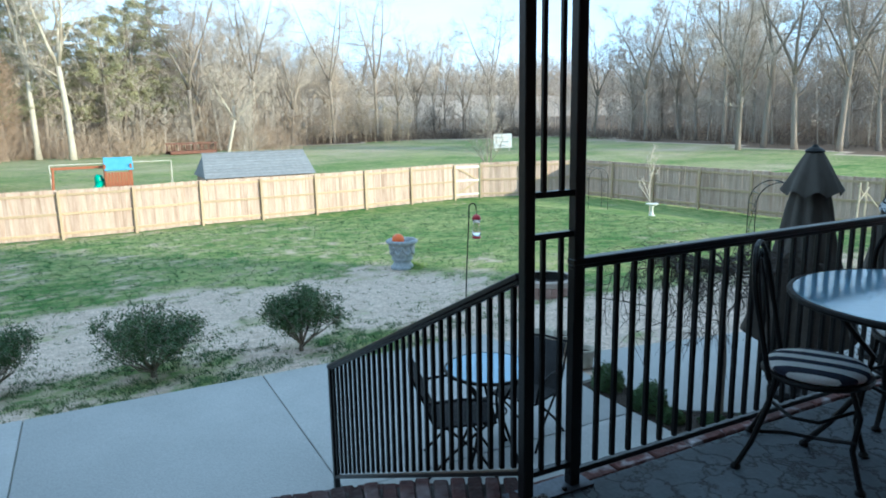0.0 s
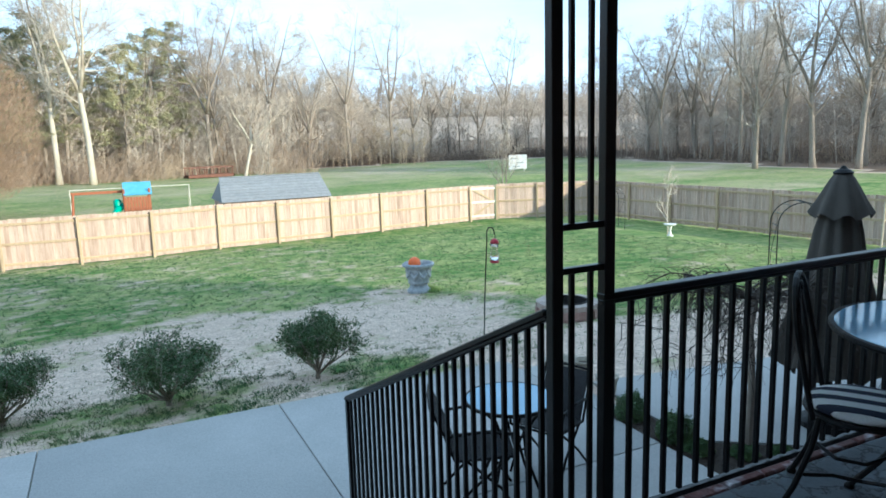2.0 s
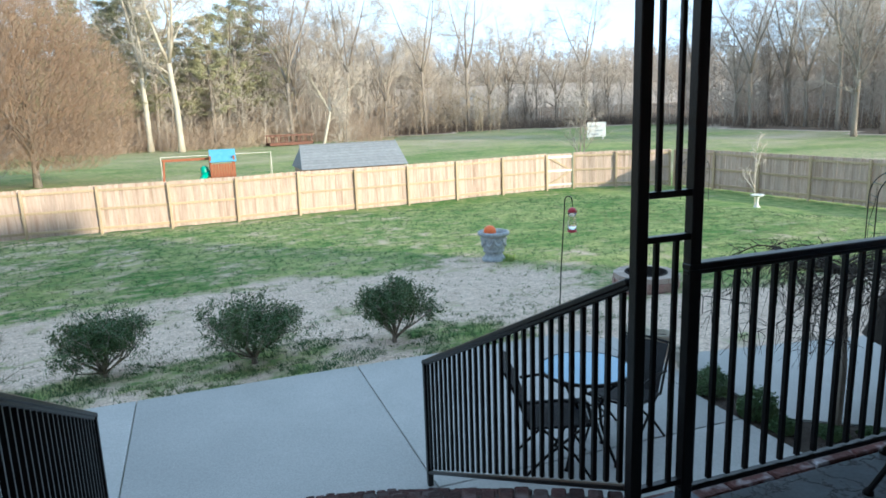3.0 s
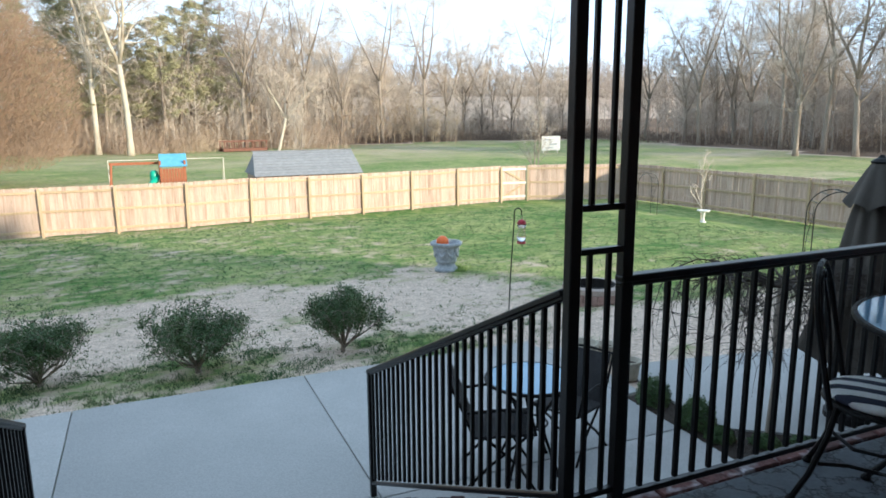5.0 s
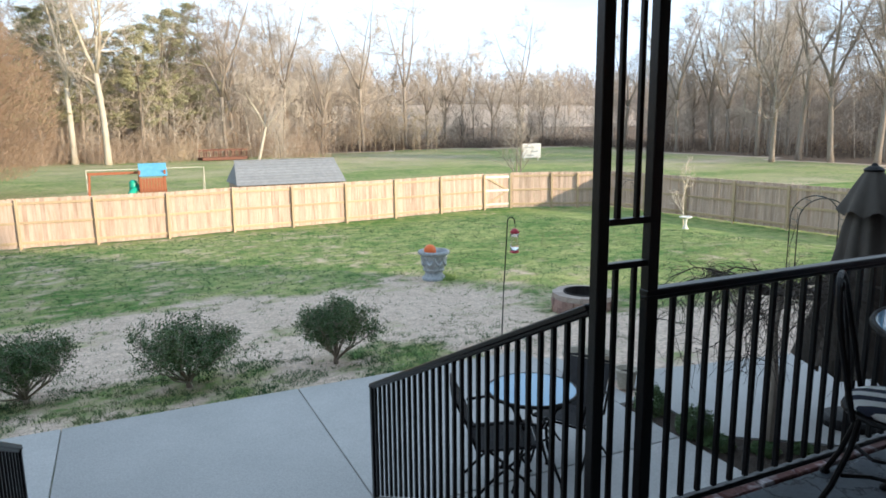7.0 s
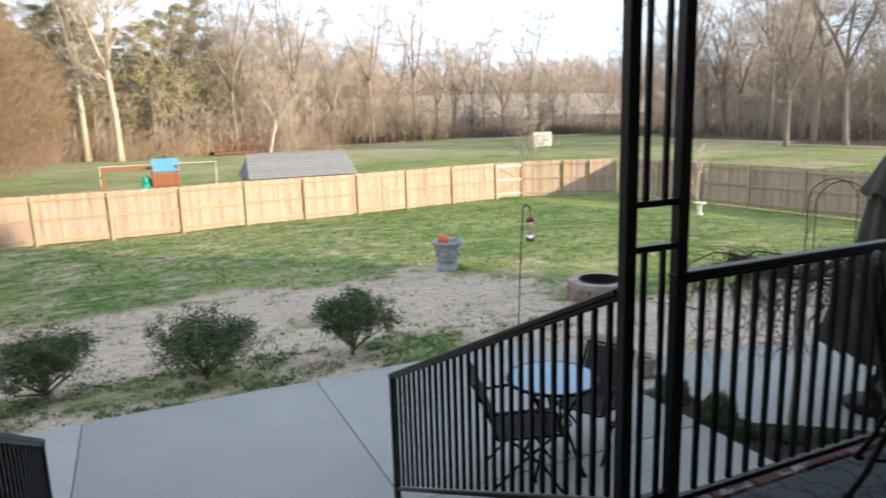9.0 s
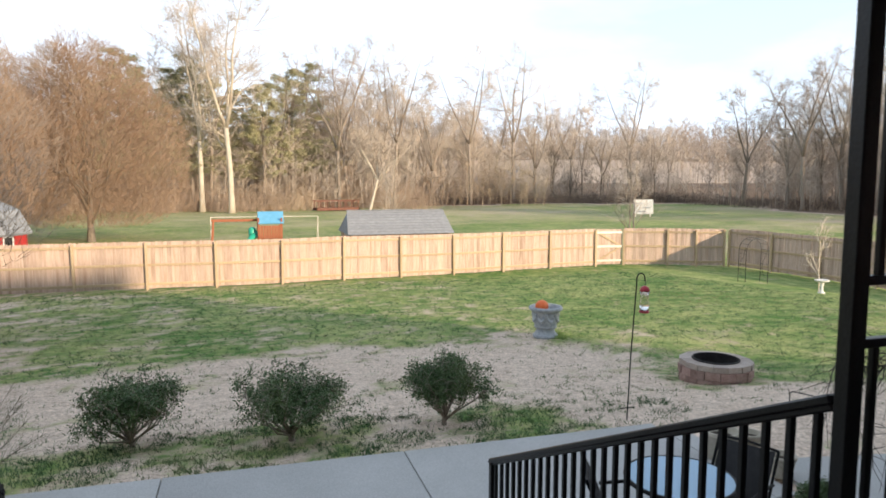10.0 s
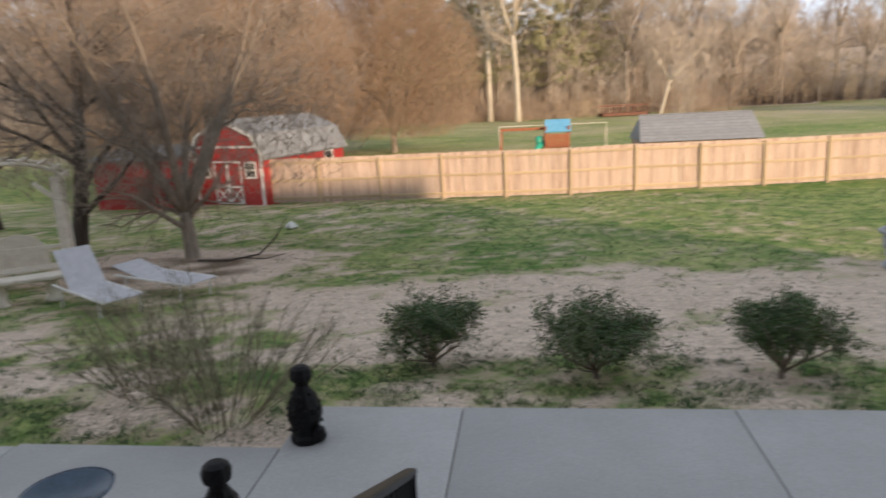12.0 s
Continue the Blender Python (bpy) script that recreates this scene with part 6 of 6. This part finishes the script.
def tufts(n, x0, x1, y0, y1, green, hmin, hmax, width):
    base = []
    while len(base) < n:
        x, y = nr.uniform(x0, x1), nr.uniform(y0, y1)
        if nr.rand() > (7.0 / max(y, 7.0)) ** 1.1:
            continue
        if -0.64 - 1.34 < x < 4.25 and y < 6.95 or x <= -1.96 and y < 6.26 or x >= 4.2 and y < 6.6:
            continue
        d = lawn_density(x, y) + 0.5 * noise.noise((x * 2.1, y * 2.1, 1)) + 0.25 * noise.noise((x * 6, y * 6, 8))
        if (d > 0.30) != green and nr.rand() > (0.16 if green else 0.04):
            continue
        k = nr.randint(3, 7)
        z = land(x, y)
        for _ in range(k):
            base.append((x + nr.normal() * 0.025, y + nr.normal() * 0.025, z - 0.01))
    base = np.array(base[:n])
    h = nr.uniform(hmin, hmax, (n, 1)) * (1 + 0.012 * base[:, 1:2])
    tip = base + np.concatenate([nr.normal(size=(n, 2)) * (0.5 if green else 0.9) * h, h], axis=1)
    return spikes(base, tip, width * (0.7 + 0.045 * base[:, 1]))


v, f = tufts(78000, -11, 17, 6.2, 27, True, 0.02, 0.06, 0.0042)
v2, f2 = tufts(16000, -9, 5, 6.2, 9.0, True, 0.025, 0.07, 0.0042)
v, f = stack_meshes([(v, f), (v2, f2)])
tagged(new("grass", raw_mesh("grass", v, f, GREENBLADE)), "green lawn grass in uneven tufts", "grass", kind="stuff")
v, f = tufts(30000, -10, 15, 6.2, 24, False, 0.008, 0.028, 0.0032)
tagged(new("dry_grass", raw_mesh("dry_grass", v, f, DRYBLADE)), "short dead straw-coloured grass", "grass", kind="stuff")


# rank bright grass at the foot of the urn
WEED = coat("rank_grass_blade", (0.16, 0.26, 0.05), (0.26, 0.36, 0.085), 4, 0.7, 0, 0, 12)
wa, wd = nr.uniform(-1.2, 0.9, 420), 0.26 + np.abs(nr.normal(size=420)) * 0.13
wb = np.stack([ux + wd * np.cos(wa), uy + wd * np.sin(wa), np.full(420, uz - 0.02)], axis=1)
wt = wb + np.stack([nr.normal(size=420) * 0.05, nr.normal(size=420) * 0.05, nr.uniform(0.05, 0.17, 420)], axis=1)
v, f = spikes(wb, wt, 0.008)
tagged(new("rank_grass", raw_mesh("rank_grass", v, f, WEED)), "bright rank grass round the urn's foot", "grass", kind="stuff")


def brush(clumps, stems, hmin, hmax, width, spread):
    """Leafless thicket: fans of stems with side twigs."""
    c = np.array([(x, y, land(x, y)) for x, y in clumps])
    n = len(c) * stems
    base = np.repeat(c, stems, axis=0) + np.concatenate([nr.normal(size=(n, 2)) * spread, np.full((n, 1), -0.1)], axis=1)
    h = np.repeat(nr.uniform(hmin, hmax, (len(c), 1)), stems, axis=0) * nr.uniform(0.5, 1.0, (n, 1))
    tip = base + np.concatenate([nr.normal(size=(n, 2)) * 0.5 * h, h], axis=1)
    out = [spikes(base, tip, width)]
    for _ in range(3):
        u = nr.uniform(0.25, 0.95, (n, 1))
        p = base + (tip - base) * u
        q = p + np.concatenate([nr.normal(size=(n, 2)) * 0.22 * h, nr.uniform(0.02, 0.35, (n, 1)) * h], axis=1)
        out.append(spikes(p, q, width * 0.6))
    return stack_meshes(out)


def saplings(spots, hmin, hmax, width, limbs=13, sub=3):
    """Leafless young trees: a stem, ascending limbs and twigs, all joined."""
    n = len(spots)
    base = np.array([(x, y, land(x, y) - 0.1) for x, y in spots])
    h = nr.uniform(hmin, hmax, (n, 1))
    top = base + np.concatenate([nr.normal(size=(n, 2)) * 0.06 * h, h], axis=1)
    out = [spikes(base, top, width * h / hmax)]
    u = nr.uniform(0.15, 0.97, (n, limbs, 1))
    p = base[:, None] + (top - base)[:, None] * u
    a = nr.uniform(0, 6.283, (n, limbs, 1))
    L = h[:, None] * (0.42 - 0.26 * u) * nr.uniform(0.6, 1.2, (n, limbs, 1))
    q = p + np.concatenate([np.cos(a) * L * 0.75, np.sin(a) * L * 0.75, L * nr.uniform(0.35, 0.95, (n, limbs, 1))], axis=2)
    p, q, L = p.reshape(-1, 3), q.reshape(-1, 3), L.reshape(-1, 1)
    out.append(spikes(p, q, width * 0.5))
    for _ in range(sub):
        r = p + (q - p) * nr.uniform(0.2, 0.95, (len(p), 1))
        e = r + (nr.normal(size=(len(p), 3)) * 0.24 + np.array([0, 0, 0.22])) * L
        out.append(spikes(r, e, width * 0.3))
    return stack_meshes(out)


edge_l = [(nr.uniform(-62, 24), 92 + 9 * nr.rand() ** 1.3 + 4 * math.sin(i)) for i in range(520)] + [(nr.uniform(-64, -16), nr.uniform(62, 92)) for i in range(120)]
edge_l = [p for p in edge_l if not (8.0 < p[0] < 17.5 and p[1] < 95)]
edge_m = [(nr.uniform(22, 84), nr.uniform(110, 122)) for i in range(260)]
edge_r = [(nr.uniform(74, 112), nr.uniform(26, 92)) for i in range(300)]
v, f = brush(edge_l, 20, 1.5, 5.0, 0.022, 1.0)
tagged(new("thicket", raw_mesh("thicket", v, f, BRUSH)), "brown leafless thicket along the creek", "thicket", kind="stuff")
v, f = brush(edge_m + edge_r, 20, 1.0, 3.2, 0.024, 1.2)
tagged(new("thicket", raw_mesh("thicket", v, f, BRUSH)), "low brown brush under the bare trees", "thicket", kind="stuff")
# low brush whose dark tone paints in the shade at the wood's foot
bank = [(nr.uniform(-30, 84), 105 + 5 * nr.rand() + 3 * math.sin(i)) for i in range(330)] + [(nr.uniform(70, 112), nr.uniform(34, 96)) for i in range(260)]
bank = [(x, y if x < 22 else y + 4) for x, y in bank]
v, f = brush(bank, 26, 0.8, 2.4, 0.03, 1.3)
tagged(new("thicket", raw_mesh("thicket", v, f, SHADEBRUSH)), "tangled creek bank brush with the shade among its stems put into the colour", "thicket", kind="stuff")
v, f = saplings([(nr.uniform(-64, 24), nr.uniform(93, 124)) for i in range(640)] + [(nr.uniform(-64, -20), nr.uniform(60, 93)) for i in range(150)] + [(nr.uniform(16, 50), nr.uniform(108, 124)) for i in range(160)], 5.0, 13.0, 0.075, 15, 4)
tagged(new("young_woods", raw_mesh("young_woods", v, f, TWIG)), "thin leafless young trees along the creek", "woods", kind="stuff")
v, f = saplings([(nr.uniform(-64, 46), nr.uniform(98, 126)) for i in range(380)], 3.0, 8.0, 0.085, 16, 5)
tagged(new("young_woods", raw_mesh("young_woods", v, f, BRUSH)), "brown leafless undergrowth between the trees", "woods", kind="stuff")
v, f = saplings([(nr.uniform(22, 88), nr.uniform(112, 124)) for i in range(230)] + [(nr.uniform(72, 118), nr.uniform(26, 96)) for i in range(300)], 4.5, 12.0, 0.075)
tagged(new("young_woods", raw_mesh("young_woods", v, f, TWIG)), "thin leafless young trees behind the field", "woods", kind="stuff")
v, f = saplings([(nr.uniform(78, 130), nr.uniform(20, 104)) for i in range(620)], 7.0, 15.0, 0.09, 16, 5)
tagged(new("young_woods", raw_mesh("young_woods", v, f, DARKTWIG)), "dense grey-brown wood behind the field trees", "woods", kind="stuff")
far = [(nr.uniform(-260, 340), nr.uniform(236, 330)) for i in range(2300)] + [(nr.uniform(112, 240), nr.uniform(-20, 220)) for i in range(520)] + [(nr.uniform(-220, -62), nr.uniform(30, 225)) for i in range(520)]
far = [p for p in far if noise.noise((p[0] * 0.018, p[1] * 0.018, 6)) > -0.3]
ridge = [(nr.uniform(-240, 330), nr.uniform(236, 275)) for i in range(900)]
v, f = brush(ridge, 9, 3.5, 8.0, 0.16, 2.2)
tagged(new("thicket", raw_mesh("thicket", v, f, DARKTWIG)), "distant grey-brown brush along the ridge", "thicket", kind="stuff")
v, f = saplings(far, 7.0, 17.0, 0.2, 13, 4)
tagged(new("far_woods", raw_mesh("far_woods", v, f, DARKTWIG)), "distant leafless woods on the rise", "woods", kind="stuff")
